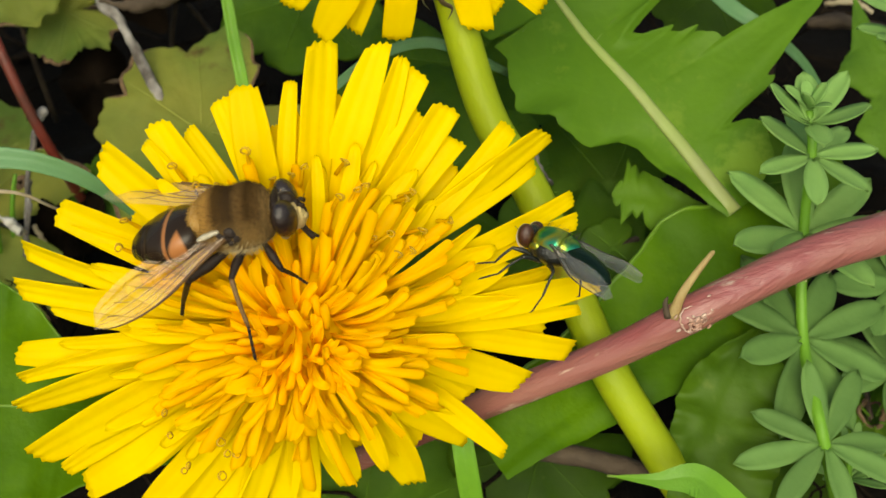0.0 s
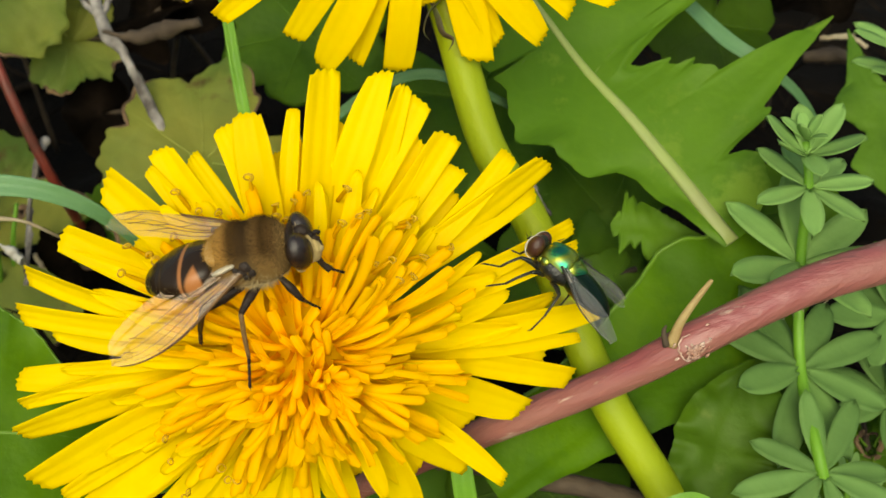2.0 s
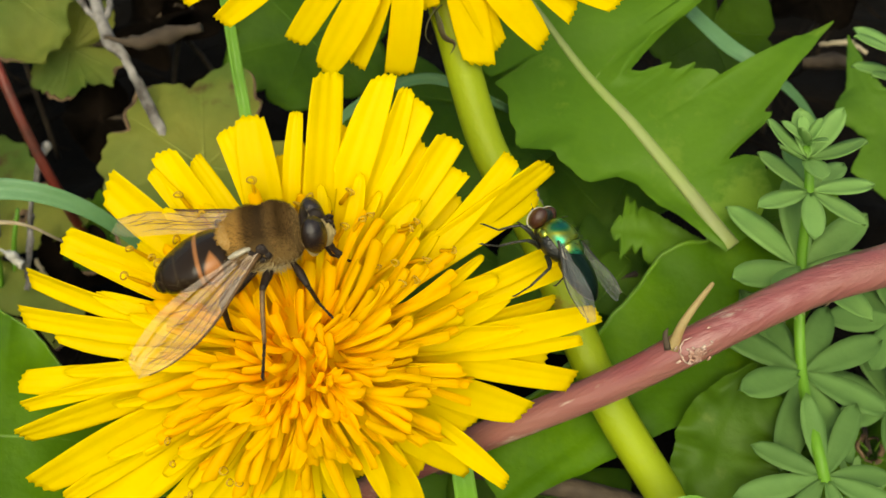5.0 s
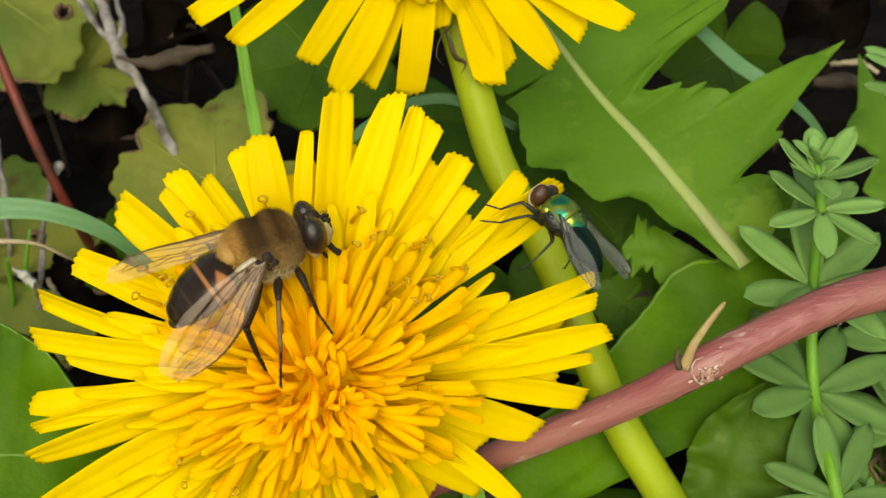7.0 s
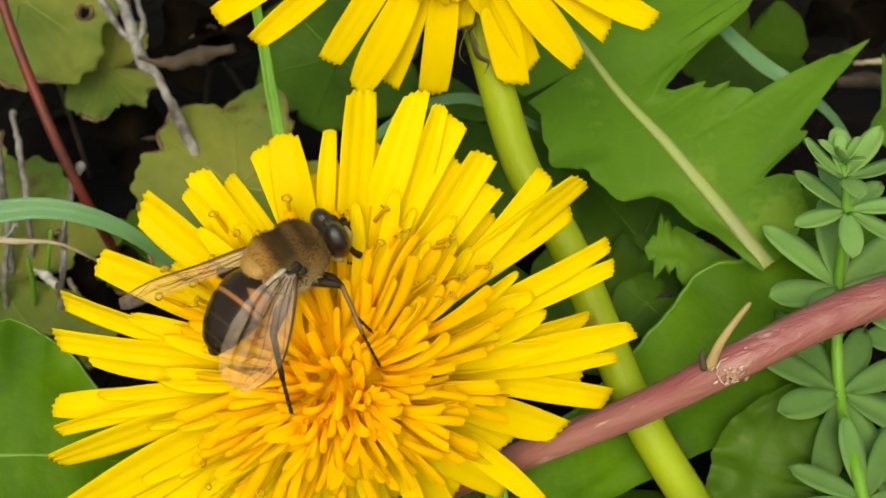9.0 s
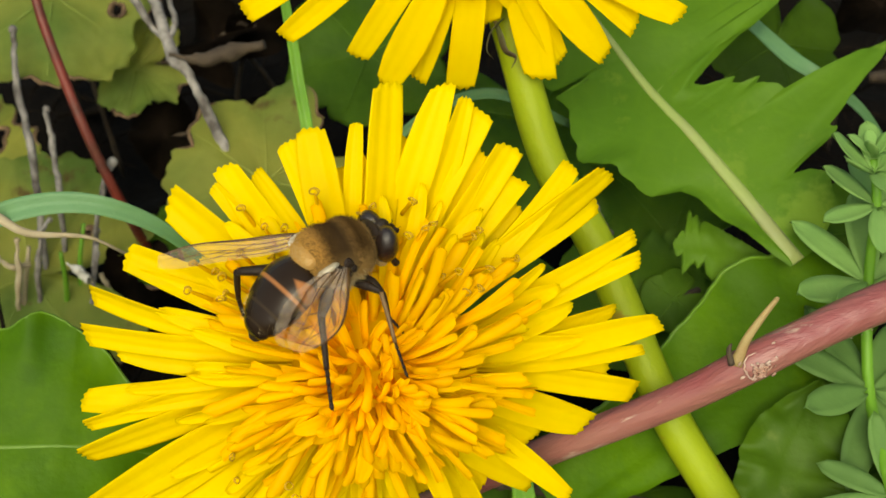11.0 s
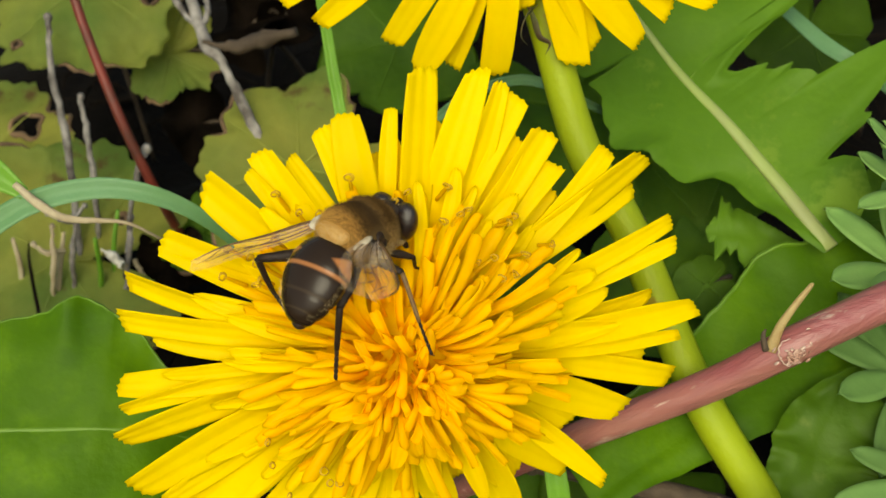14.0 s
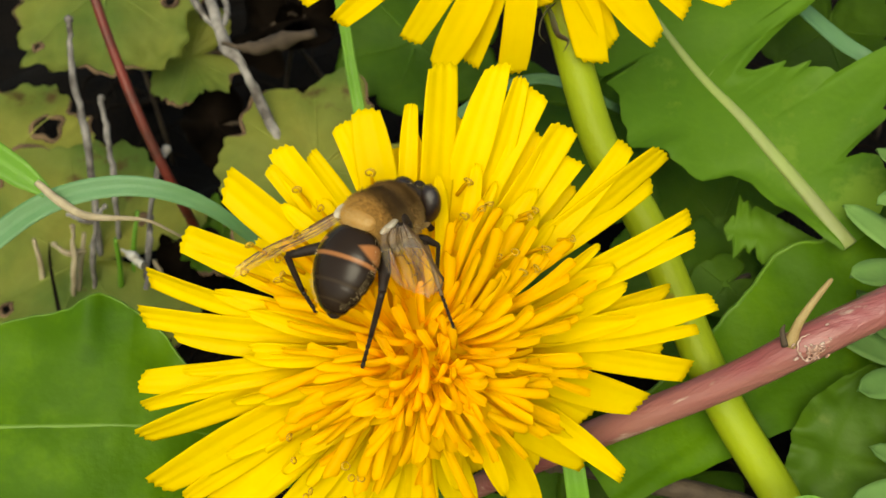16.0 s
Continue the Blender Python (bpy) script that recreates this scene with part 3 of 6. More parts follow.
for k in range(210):
    f = rng.random()
    o = Vector(from_pink([(3.45, -30.89, 20.70)])[0]).lerp(from_pink([(38.24, -24.72, 36.76)])[0], f)
    sag = Vector((0, 0.35, -0.35)) * 4 * f * (1 - f) * 0.6
    a = rng.uniform(-1.3, 1.3)
    r = 1.40 + 0.40 * f
    q = o + sag + Vector((0, -0.7, 0.7)) * r * math.cos(a) + Vector((0.35, 0.66, 0.66)) * r * math.sin(a)
    ball(bm, q, (rng.uniform(0.06, 0.22), 0.05, rng.uniform(0.04, 0.07)), 45, -26, 8, 6, 4)
tagged(part("lenticels", bm, STRAW, pink, "tiny pale specks on the stem skin"), kind="stuff")
bm = bmesh.new()
o = Vector(from_pink([(20.94, -32.30, 33.9)])[0])
out = Vector((0.05, -0.78, 0.62)).normalized()
along = Vector((0.8, 0.25, 0.5))
along = (along - out * along.dot(out)).normalized()
across = out.cross(along)
def on_stem(u, v, lift=0.0):
    return o + along * u + across * v - out * (0.28 * v * v - lift)
for r, thick, start, sweep in ((1.12, 0.07, 60, 170), (0.75, 0.09, 210, 100)):
    ring = [on_stem(r * (1 + 0.35 * noise.noise(Vector((k * 0.3, r, 0)))) * math.cos(radians(start + sweep * k / 24)), r * (1 + 0.35 * noise.noise(Vector((k * 0.3, r, 5)))) * math.sin(radians(start + sweep * k / 24)), 0.08) for k in range(25)]
    tube(bm, ring, [thick * 0.4, thick, thick * 1.2, thick, thick * 0.3], 6)
for k in range(46):
    u, v = rng.gauss(0.1, 0.62), rng.gauss(-0.2, 0.5)
    ball(bm, on_stem(u, v, 0.04), (rng.uniform(0.12, 0.34), 0.10, rng.uniform(0.06, 0.14)), rng.uniform(20, 60), rng.uniform(0, 180), 0, 8, 6)
part("node", bm, NODE_SKIN, pink, "pale cracked node scar")
bm = bmesh.new()
tube(bm, spline(from_pink([(19.30, -31.70, 33.5), (19.95, -30.75, 35.35), (21.10, -29.75, 36.95), (22.43, -28.72, 38.42)]), 5), [0.62, 0.46, 0.38, 0.33, 0.28, 0.2], 10, 0.6, (0, -0.7, 0.7))
ball(bm, from_pink([(22.43, -28.72, 38.42)])[0], (0.18, 0.14, 0.16), u=8, v=6)
part("spur", bm, SPUR, pink, "dry straw-coloured spur")
bm = bmesh.new()
tube(bm, spline(from_pink([(18.85, -31.90, 33.8), (18.55, -31.4, 35.0), (18.75, -31.1, 35.5)]), 4), [0.3, 0.22, 0.08], 8)
part("bud_scale", bm, DEAD, pink, "small dry brown scale at the spur's foot")


# ---- broad leaves ----
def leaf(name, path, facing, left, right, mat, label, rib=0.5, cup=0.06, wave=0.5, sideveins=6, rib_mat=None, rim=0, rim_sides=(1, -1), seed=1, cross=12, steps=84, kind="", parent=None):
    """A leaf along a midrib; left and right are tables of (place along, half-width in mm)."""
    mid = spline(path, 8)
    n = steps
    normal = Vector(facing).normalized()
    def along(s):
        f = min(max(s, 0), 1) * (len(mid) - 1)
        k = min(int(f), len(mid) - 2)
        return mid[k].lerp(mid[k + 1], f - k), (mid[k + 1] - mid[k]).normalized()
    def spot(s, c):
        q, d = along(s)
        side = normal.cross(d).normalized()
        w = (soft_knots if name == "broad_leaf" else knots)(left if c > 0 else right, s)
        if name == "dandelion_leaf":
            w *= 1 + 0.03 * (abs((s * 15 + (0.3 if c > 0 else 0)) % 1 - 0.5) - 0.25) * 2 + 0.03 * noise.noise(Vector((s * 30, c > 0, seed)))
        if name == "broad_leaf":
            w *= 1 + 0.10 * noise.noise(Vector((s * 7, c > 0, seed))) + 0.04 * noise.noise(Vector((s * 24, c > 0, seed)))
        ripple = wave * noise.noise(Vector((s * 5 + seed * 3.1, c * 1.5, seed)))
        ripple *= 0.3 + 0.7 * abs(c)
        edge = wave * 0.8 * abs(c) ** 2 * noise.noise(Vector((s * 11, c, seed + 5)))
        up = d.cross(side) * -1
        if up.dot(normal) < 0:
            up = -up
        return q + side * c * w + up * (cup * abs(c) * w + (ripple + edge) * min(1, w / 3)), up
    bm = bmesh.new()
    grid = []
    for i in range(n + 1):
        s = i / n
        grid.append([spot(s, 2 * j / (2 * cross) - 1) for j in range(2 * cross + 1)])
    verts = [[(bm.verts.new(p + u * 0.12), bm.verts.new(p - u * 0.12)) for p, u in r] for r in grid]
    for i in range(n):
        for j in range(2 * cross):
            q = [verts[i][j], verts[i][j + 1], verts[i + 1][j + 1], verts[i + 1][j]]
            bm.faces.new([v[0] for v in q])
            bm.faces.new([v[1] for v in q][::-1])
    blade = part("lobe", bm, mat, parent, label) if parent else tagged(part(name, bm, mat, None, label), category="leaf", kind=kind)
    if rib:
        bm = bmesh.new()
        tube(bm, [spot(k / 24, 0)[0] + spot(k / 24, 0)[1] * rib * 0.15 for k in range(25)], [rib, rib * 0.8, rib * 0.55, rib * 0.25], 10, 0.5, normal)
        part("midrib", bm, rib_mat or MIDRIB, blade)
        for k in range(sideveins):
            for sign in (1, -1):
                s = 0.08 + 0.8 * (k + 0.3 * (sign > 0)) / sideveins
                bm = bmesh.new()
                tube(bm, [spot(s + 0.10 * q / 6, sign * 0.8 * q / 6)[0] + normal * 0.08 for q in range(7)], [0.15 * min(1, rib * 2), 0.04], 6, 0.2, normal)
                part("vein", bm, VEIN_GREEN, blade)
    if rim:
        for sign in rim_sides:
            bm = bmesh.new()
            tube(bm, [spot(k / 60, sign)[0] for k in range(61)], [rim, rim], 6)
            part("rim", bm, VEIN_GREEN, blade, "thin pale leaf margin")
    return blade


U = 1 / 17.65
large_leaf = leaf("dandelion_leaf", [(28.29, -13.98, 29.13), (20.58, -4.44, 34.42), (14.18, 3.42, 38.04), (5.72, 15.16, 44.12)], (0.000, -0.514, 0.857),
     [(0, 0.9), (0.08, 1.9), (0.18, 3.4), (0.26, 3.8), (0.305, 4.8), (0.332, 7.4), (0.35, 8.0), (0.405, 8.2), (0.5, 8.6), (0.56, 10.6), (0.58, 10.6), (0.66, 9.4), (0.7, 8.2), (0.744, 8.6), (0.749, 4.0), (0.753, 4.0), (0.758, 8.4), (0.85, 9.0), (1, 0)],
     [(0, 2.5), (0.05, 6.6), (0.1, 7.6), (0.14, 7.8), (0.165, 7.0), (0.18, 5.2), (0.19, 6.9), (0.202, 11.2), (0.212, 12.2), (0.225, 11.5), (0.245, 14.1), (0.275, 17.2), (0.312, 24.2), (0.33, 19.8), (0.355, 15.3), (0.364, 12.8), (0.37, 10.2),
      (0.4, 9.6), (0.435, 8.7), (0.45, 9.6), (0.47, 7.6), (0.5, 7.2), (0.51, 8.0), (0.55, 4.6), (0.575, 4.0), (0.595, 6.0), (0.61, 8.5), (0.622, 11.5), (0.64, 16.6), (0.66, 17.8), (0.7, 18.4), (0.76, 14), (0.82, 9), (0.9, 8), (1, 0)],
     LEAF_BLUE, "large lobed dandelion leaf with a pale midrib", 0.8, 0.05, 1.1, 6, seed=2, cross=30, steps=230)
leaf("dandelion_leaf", [(26.93, -9.27, 24.78), (23.50, -8.65, 25.15), (20.06, -8.03, 25.52), (17.29, -7.67, 25.74)], (0.000, -0.514, 0.857),
     [(0, 0.5), (0.15, 2.6), (0.275, 3.6), (0.5, 3.2), (0.56, 2.6), (0.6, 1.4), (0.66, 2.3), (0.71, 1.6), (0.77, 2.3), (0.84, 3.2), (0.87, 0.9), (0.93, 1.3), (1, 0)],
     [(0, 0.5), (0.155, 1.0), (0.42, 2.0), (0.655, 3.0), (0.69, 2.5), (0.75, 3.6), (0.79, 2.9), (0.85, 4.1), (0.865, 1.2), (0.9, 1.6), (1, 0)],
     LEAF_BLUE, "narrow toothed side lobe near the leaf foot", 0.12, 0.05, 0.5, 0, VEIN_GREEN, seed=21, cross=8, steps=90, parent=large_leaf)
leaf("broad_leaf", [(5.12, -33.60, 14.85), (12.17, -28.80, 16.57), (19.94, -23.71, 19.04), (27.26, -18.84, 21.95), (33.00, -14.88, 24.33), (38.91, -11.47, 25.79)], (0.000, -0.514, 0.857),
     [(0.00, 5.5), (0.10, 6.0), (0.20, 6.1), (0.35, 6.5), (0.42, 7.4), (0.47, 7.9), (0.52, 9.0), (0.58, 9.3), (0.67, 8.8), (0.75, 7.9), (0.82, 6.3), (0.89, 4.6), (0.95, 2.9), (1.00, 0.0)], [(0, 1.5), (0.2, 2.6), (0.4, 4.6), (0.6, 6), (0.8, 5), (0.95, 2), (1, 0)],
     LEAF, "smooth fresh green leaf with a thick pale margin", 0.12, 0.12, 0.8, 5, VEIN_GREEN, 0.24, (1,), seed=4)
# open to the sky here, so its shade comes from the darker green
leaf("broad_leaf", [(24.23, -38.80, 12.90), (25.22, -33.06, 16.34), (26.73, -28.54, 19.06), (30.34, -22.88, 22.45)], (0.000, -0.514, 0.857),
     [(0, 3.6), (0.17, 4.0), (0.4, 4.2), (0.6, 4.4), (0.72, 4.0), (0.82, 2.8), (0.92, 1.4), (1, 0)], [(0, 5), (0.3, 6), (0.7, 6), (0.9, 3.5), (1, 0)],
     LEAF_SHADED, "smooth green leaf beneath the bedstraw, darkened as in shade", 0.16, 0.2, 1.6, 3, VEIN_GREEN, seed=6)
leaf("broad_leaf", [(-60.14, -34.98, 24.38), (-45.75, -33.91, 24.08), (-37.84, -32.81, 22.98), (-30.23, -31.23, 19.46), (-15.82, -29.47, 12.45)], (0.000, -0.514, 0.857),
     [(0, 7), (0.25, 11.2), (0.42, 11.6), (0.5, 10.3), (0.56, 6.5), (0.8, 3.8), (1, 0)], [(0, 8), (0.3, 11), (0.6, 9), (1, 0)],
     LEAF, "broad flat green leaf with a straight midvein", 0.3, 0.03, 1.6, 7, VEIN_GREEN, 0.15, seed=8)


def lobed_leaf(at, facing, radius, lobes, mat, label, spin=0.0, seed=1, holes=(), depth=0.12, dish=0.1, torn=0.0):
    """A round lobed leaf with a wavy rim; holes are (angle, share of the radius, size in mm)."""
    z = Vector(facing).normalized()
    x = z.cross(Vector((0.3, 0.2, 1))).normalized()
    y = z.cross(x)
    rings, around = (26, 176) if holes or torn else (14, 132)
    def rim(a):
        ca, sa = math.cos(a), math.sin(a)
        notch = max(0, 1 - abs(a % (2 * math.pi) - math.pi) / 0.3)
        out = 1 + depth * (1.7 * abs(math.cos(lobes * a / 2 + seed)) ** 0.6 - 1.1) + 0.10 * noise.noise(Vector((ca * 1.4, sa * 1.4, seed)))
        out += 0.02 * abs(math.cos(lobes * 1.5 * a)) + 0.035 * noise.noise(Vector((ca * 5, sa * 5, seed)))
        out += torn * (0.22 * noise.noise(Vector((ca * 2.4, sa * 2.4, seed + 9))) + 0.11 * noise.noise(Vector((ca * 9, sa * 9, seed + 4))))
        return radius * out * (1 - 0.75 * notch)
    def surf(a, f, lift=0.0):
        r = rim(a) * f
        u, v = r * math.cos(a), r * math.sin(a)
        h = dish * radius * f ** 2 * math.cos(3 * a + seed) + 0.9 * noise.noise(Vector((u, v, seed * 7)) / 5) + torn * 0.8 * f * f * noise.noise(Vector((u, v, seed * 3)) / 2)
        b = a + spin
        return x * r * math.cos(b) + y * r * math.sin(b) + z * (h + lift)
    def flat(a, f):
        return Vector((rim(a) * f * math.cos(a), rim(a) * f * math.sin(a)))
    def bite(k, size, b):
        return size * (1 + 0.5 * noise.noise(Vector((math.cos(b) * 1.3, math.sin(b) * 1.3, seed + 3 * k))))
    middles = [(flat(a, f), size) for a, f, size in holes]
    bm = bmesh.new()
    rows = [[bm.verts.new(surf(2 * math.pi * j / around, i / rings)) for j in range(around)] for i in range(1, rings + 1)]
    for i in range(rings - 1):
        for j in range(around):
            q = flat(2 * math.pi * (j + 0.5) / around, (i + 1.5) / rings)
            if any((q - m).length < bite(k, size, math.atan2((q - m).y, (q - m).x)) for k, (m, size) in enumerate(middles)):
                continue
            k = (j + 1) % around
            bm.faces.new((rows[i][j], rows[i + 1][j], rows[i + 1][k], rows[i][k]))
    bm.faces.new(rows[0])
    for v in [v for v in bm.verts if not v.link_faces]:
        bm.verts.remove(v)
    bmesh.ops.solidify(bm, geom=bm.faces[:], thickness=0.25)
    blade = tagged(part("lobed_leaf", bm, mat, None, label), category="leaf")
    blade.matrix_world = place(at)
    for k in range(0 if mat is DEAD_SHADED else lobes):
        a = 2 * math.pi * k / lobes - seed / lobes
        bm = bmesh.new()
        tube(bm, [surf(a, 0.1 * q, 0.2) for q in range(1, 10)], [0.14, 0.04], 5)
        part("vein", bm, mat, blade)
    for k, (m, size) in enumerate(middles):
        line = []
        for i in range(25):
            b = 2 * math.pi * i / 24
            q = m + Vector((math.cos(b), math.sin(b))) * bite(k, size, b)
            a = math.atan2(q.y, q.x)
            line.append(surf(a, q.length / rim(a), 0.0))
        bm = bmesh.new()
        tube(bm, line, [0.24, 0.4, 0.2, 0.36, 0.5, 0.24], 6, 0.5, z)
        part("dry_edge", bm, SCORCHED, blade, "dry brown edge of a hole in the leaf")
    if torn:
        for k in range(4):
            first = 0.7 + 1.6 * k + 0.4 * seed
            bm = bmesh.new()
            tube(bm, [surf(first + 0.05 * q, 0.99, 0.05) for q in range(14)], [0.05, 0.34, 0.16, 0.3, 0.05], 6, 0.4, z)
            part("dry_edge", bm, SCORCHED, blade, "dry curled brown edge of the leaf")
    bm = bmesh.new()
    a = math.pi + spin
    foot = Vector((0, 0, -at[2]))
    tube(bm, spline([-z * 0.5, -z * 3 + (x * math.cos(a) + y * math.sin(a)) * 4, foot * 0.6 + Vector((0, 6, 0)), foot + Vector((0, 8, -1))], 4), [0.3, 0.35, 0.35], 7)
    part("petiole", bm, DEAD, blade, "thin brown leaf stalk")
    return blade


lobed_leaf((-55.70, 29.15, 33.53), (0.000, -0.514, 0.857), 12.6, 7, LEAF_OLIVE, "weathered olive leaf with scalloped yellowing edges", 2.2, 1, ((1.1, 0.72, 0.9), (5.3, 0.8, 0.7)), torn=1.0)
lobed_leaf((-46.68, 27.70, 24.10), (0.1, -0.6, 0.8), 6.4, 5, LEAF_OLIVE, "small torn olive leaf hanging over dark soil", 0.6, 51, depth=0.16, dish=0.2, torn=1.2)
lobed_leaf((-40.78, 8.58, 9.89), (0.15, -0.4, 0.9), 5.2, 5, LEAF_DARK, "dull green leaf lying under the arching grass", 1.8, 52, dish=0.2, torn=0.8)
lobed_leaf((-27.6, 8.1, 20.9), (0.000, -0.514, 0.857), 11.2, 7, LEAF_OLIVE, "dull olive rounded leaf with scalloped lobes", 1.0, 2, ((3.3, 0.66, 0.8),), torn=0.6)
lobed_leaf((-57.83, 5.08, 8.66), (0.000, -0.514, 0.857), 15.5, 7, LEAF_OLIVE, "yellowing olive leaf with worn holes", 0.4, 3, ((1.96, 0.62, 1.5), (0.6, 0.7, 0.8), (3.9, 0.6, 0.7)), torn=0.8)
lobed_leaf((-70.31, 17.58, 14.79), (0.000, -0.514, 0.857), 11, 6, LEAF_OLIVE, "yellowing olive leaf near the soil", 3.0, 4, ((1.31, 0.66, 1.9), (4.4, 0.7, 0.9)), torn=0.8)
lobed_leaf((31.00, 19.26, 32.27), (0.000, -0.514, 0.857), 7.6, 5, LEAF_SHADED, "dull green leaf in shade behind the large lobed leaf", 1.7, 16)
lobed_leaf((-17.19, 29.20, 25.13), (0.000, -0.514, 0.857), 10, 6, LEAF_DARK, "dark green rounded leaf in deep shade", 1.5, 5)
lobed_leaf((18.98, 2.64, 17.46), (0.000, -0.514, 0.857), 10, 6, LEAF_DARK, "dark green leaf in shade behind the flower", 0.5, 6)
lobed_leaf((3.01, 13.78, 25.76), (0.000, -0.514, 0.857), 11, 6, LEAF_DARK, "dark green leaf behind the green stalk", 2.5, 7)
lobed_leaf((-2.72, -0.34, 20.14), (0.000, -0.514, 0.857), 14, 6, LEAF_DARK, "dark green leaf under the open flower", 0.2, 8)
lobed_leaf((-8.27, -32.19, 2.42), (0.000, -0.514, 0.857), 12, 6, LEAF_DARK, "dark green low leaf beneath the open flower", 0.2, 9)
lobed_leaf((38.67, -18.55, 0.28), (0.000, -0.514, 0.857), 11, 6, LEAF_SHADED, "dark green low leaf beneath the bedstraw", 1.2, 10)
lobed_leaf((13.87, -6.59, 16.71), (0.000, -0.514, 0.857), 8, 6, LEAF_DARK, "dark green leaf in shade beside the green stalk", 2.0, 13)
lobed_leaf((10.10, -25.14, 5.24), (0.000, -0.514, 0.857), 9, 6, LEAF_SHADED, "low dark green leaf under the old stem", 0.9, 14)
lobed_leaf((18.0, -9.0, 19.0), (0.1, -0.514, 0.857), 3.4, 4, LEAF_DARK, "small withered grey-green leaf scrap in shade", 0.8, 11)
lobed_leaf((44.89, -22.84, 7.53), (0.000, -0.514, 0.857), 5.5, 5, LEAF_BLUE, "small curved green leaf with a brown-edged hole", 1.9, 12, ((3.14, 0.54, 1.3),), dish=0.25)
lobed_leaf((-43.54, 23.43, 16.21), (0.3, -0.514, 0.7), 4.6, 5, DEAD_SHADED, "crumpled dead leaf on the soil, its brown darkened as in deep shade", 0.4, 31, dish=0.7)
lobed_leaf((-37.87, 33.84, 24.16), (-0.3, -0.514, 0.7), 5.2, 5, DEAD_SHADED, "crumpled dead leaf on the soil, its brown darkened as in deep shade", 1.4, 32, dish=0.7)
lobed_leaf((-44.41, 5.64, 8.66), (0.2, -0.514, 0.7), 4.2, 5, DEAD_SHADED, "crumpled dead leaf on the soil, its brown darkened as in deep shade", 2.4, 33, dish=0.7)
lobed_leaf((-32.90, 37.96, 23.77), (0.4, -0.514, 0.7), 4.6, 5, DEAD_SHADED, "crumpled dead leaf on the soil, its brown darkened as in deep shade", 3.0, 34, dish=0.7)
lobed_leaf((47.78, 35.54, 27.99), (-0.2, -0.514, 0.7), 5.0, 5, DEAD_SHADED, "crumpled dead leaf on the soil, its brown darkened as in deep shade", 0.9, 35, dish=0.7)
lobed_leaf((35.76, -5.87, 25.92), (0.1, -0.514, 0.857), 5.6, 5, LEAF_BLUE, "green leaf half hidden behind the bedstraw", 1.1, 41)
leaf("dandelion_leaf", [(58.06, 2.64, 17.45), (52.73, 11.02, 23.01), (49.86, 16.80, 25.96), (48.89, 24.03, 28.94)], (0.000, -0.514, 0.857),
     [(0, 3), (0.3, 7), (0.4, 3), (0.6, 5), (0.7, 2), (1, 0)], [(0, 3), (0.25, 7), (0.35, 3.4), (0.55, 6), (0.65, 2), (1, 0)],
     LEAF_DARK, "shaded lobed dandelion leaf by bare soil", 0.12, 0.05, 0.9, 4, VEIN_GREEN, seed=12)
leaf("grass", [(14.48, -38.40, 20.26), (18.35, -39.82, 21.66), (22.25, -39.82, 21.66), (27.40, -40.94, 16.30)], (0.000, -0.514, 0.857),
     [(0, 0), (0.3, 0.5), (0.6, 1.2), (1, 1.4)], [(0, 0), (0.3, 0.5), (0.6, 1.6), (1, 1.8)],
     GRASS_FRESH, "pale green pointed blade bending over", 0.12, 0.3, 0.2, 0, seed=14)


# ---- bedstraw with whorled leaves ----
def whorl_leaf(length, width, droop, mat):
    bm = bmesh.new()
    rows = []
    for i in range(11):
        t = i / 10
        w = width * (0.12 + 2.55 * t ** 0.95 * (1 - t) ** 0.72) if t < 1 else 0.03
        row = []
        for j in range(5):
            c = j / 2 - 1
            row.append((Vector((0.3 + length * t, c * w / 2, -droop * t * t + 0.02 * width * c * c + 0.09 * width * abs(c) ** 0.7)), Vector((0, 0, 1))))
        rows.append(row)
    sheet(bm, rows, 0.09)
    return mesh_of(bm, "leaf", mat)


def bedstraw(points, whorls, radius, label):
    o = Vector(points[0])
    plant = base("bedstraw", place(o), label, "plant", "bedstraw plants")
    line = [Vector(q) - o for q in points]
    bm = bmesh.new()
    tube(bm, spline(line, 5), radius, 6)
    part("stem", bm, GRASS_FRESH, plant)
    for at, count, length, width, lean, tip in whorls:
        rng = random.Random(int(length * 100 + count))
        # whorls with strongly raised leaves take the paler green
        shapes = [whorl_leaf(length * rng.uniform(0.85, 1.08), width * rng.uniform(0.9, 1.1), rng.uniform(-0.6, 1.6), WHORL_PALE if tip >= 0.4 else WHORL) for k in range(3)]
        for k in range(count):
            m = place(Vector(at) - o) @ pose(0, 0, 0, *lean) @ pose(0, 0, 0, 0, 0, 360 * (k + rng.uniform(-0.2, 0.2)) / count) @ pose(0, 0, 0, 0, rng.uniform(-14, 8) - 26 * tip, 0)
            piece("leaf", shapes[k % 3], plant, m)
    return plant


bedstraw([(33.41, -12.52, 40.48), (33.97, -14.56, 37.02), (34.08, -17.56, 29.78), (34.15, -24.38, 22.36), (34.40, -34.95, 20.05), (39.39, -32.18, 5.51)],
         [((33.26, -12.95, 40.76), 5, 2.6, 1.5, (-5, 0, 10), 2), ((33.46, -13.50, 39.50), 6, 5.2, 2.5, (0, 0, 40), 1.3), ((33.97, -14.86, 36.73), 7, 6.6, 2.5, (0, 4, 4), 0.4), ((34.08, -17.79, 29.56), 7, 8.8, 3.4, (12, -4, 38), 0.8),
          ((34.15, -24.45, 22.28), 8, 9.2, 3.3, (24, 3, 24), 0.1), ((34.40, -34.90, 20.00), 8, 7.6, 2.3, (24, 0, 12), 0)],
         [0.42, 0.5, 0.55, 0.6, 0.6, 0.6], "upright bedstraw stem with whorls of narrow green leaves")
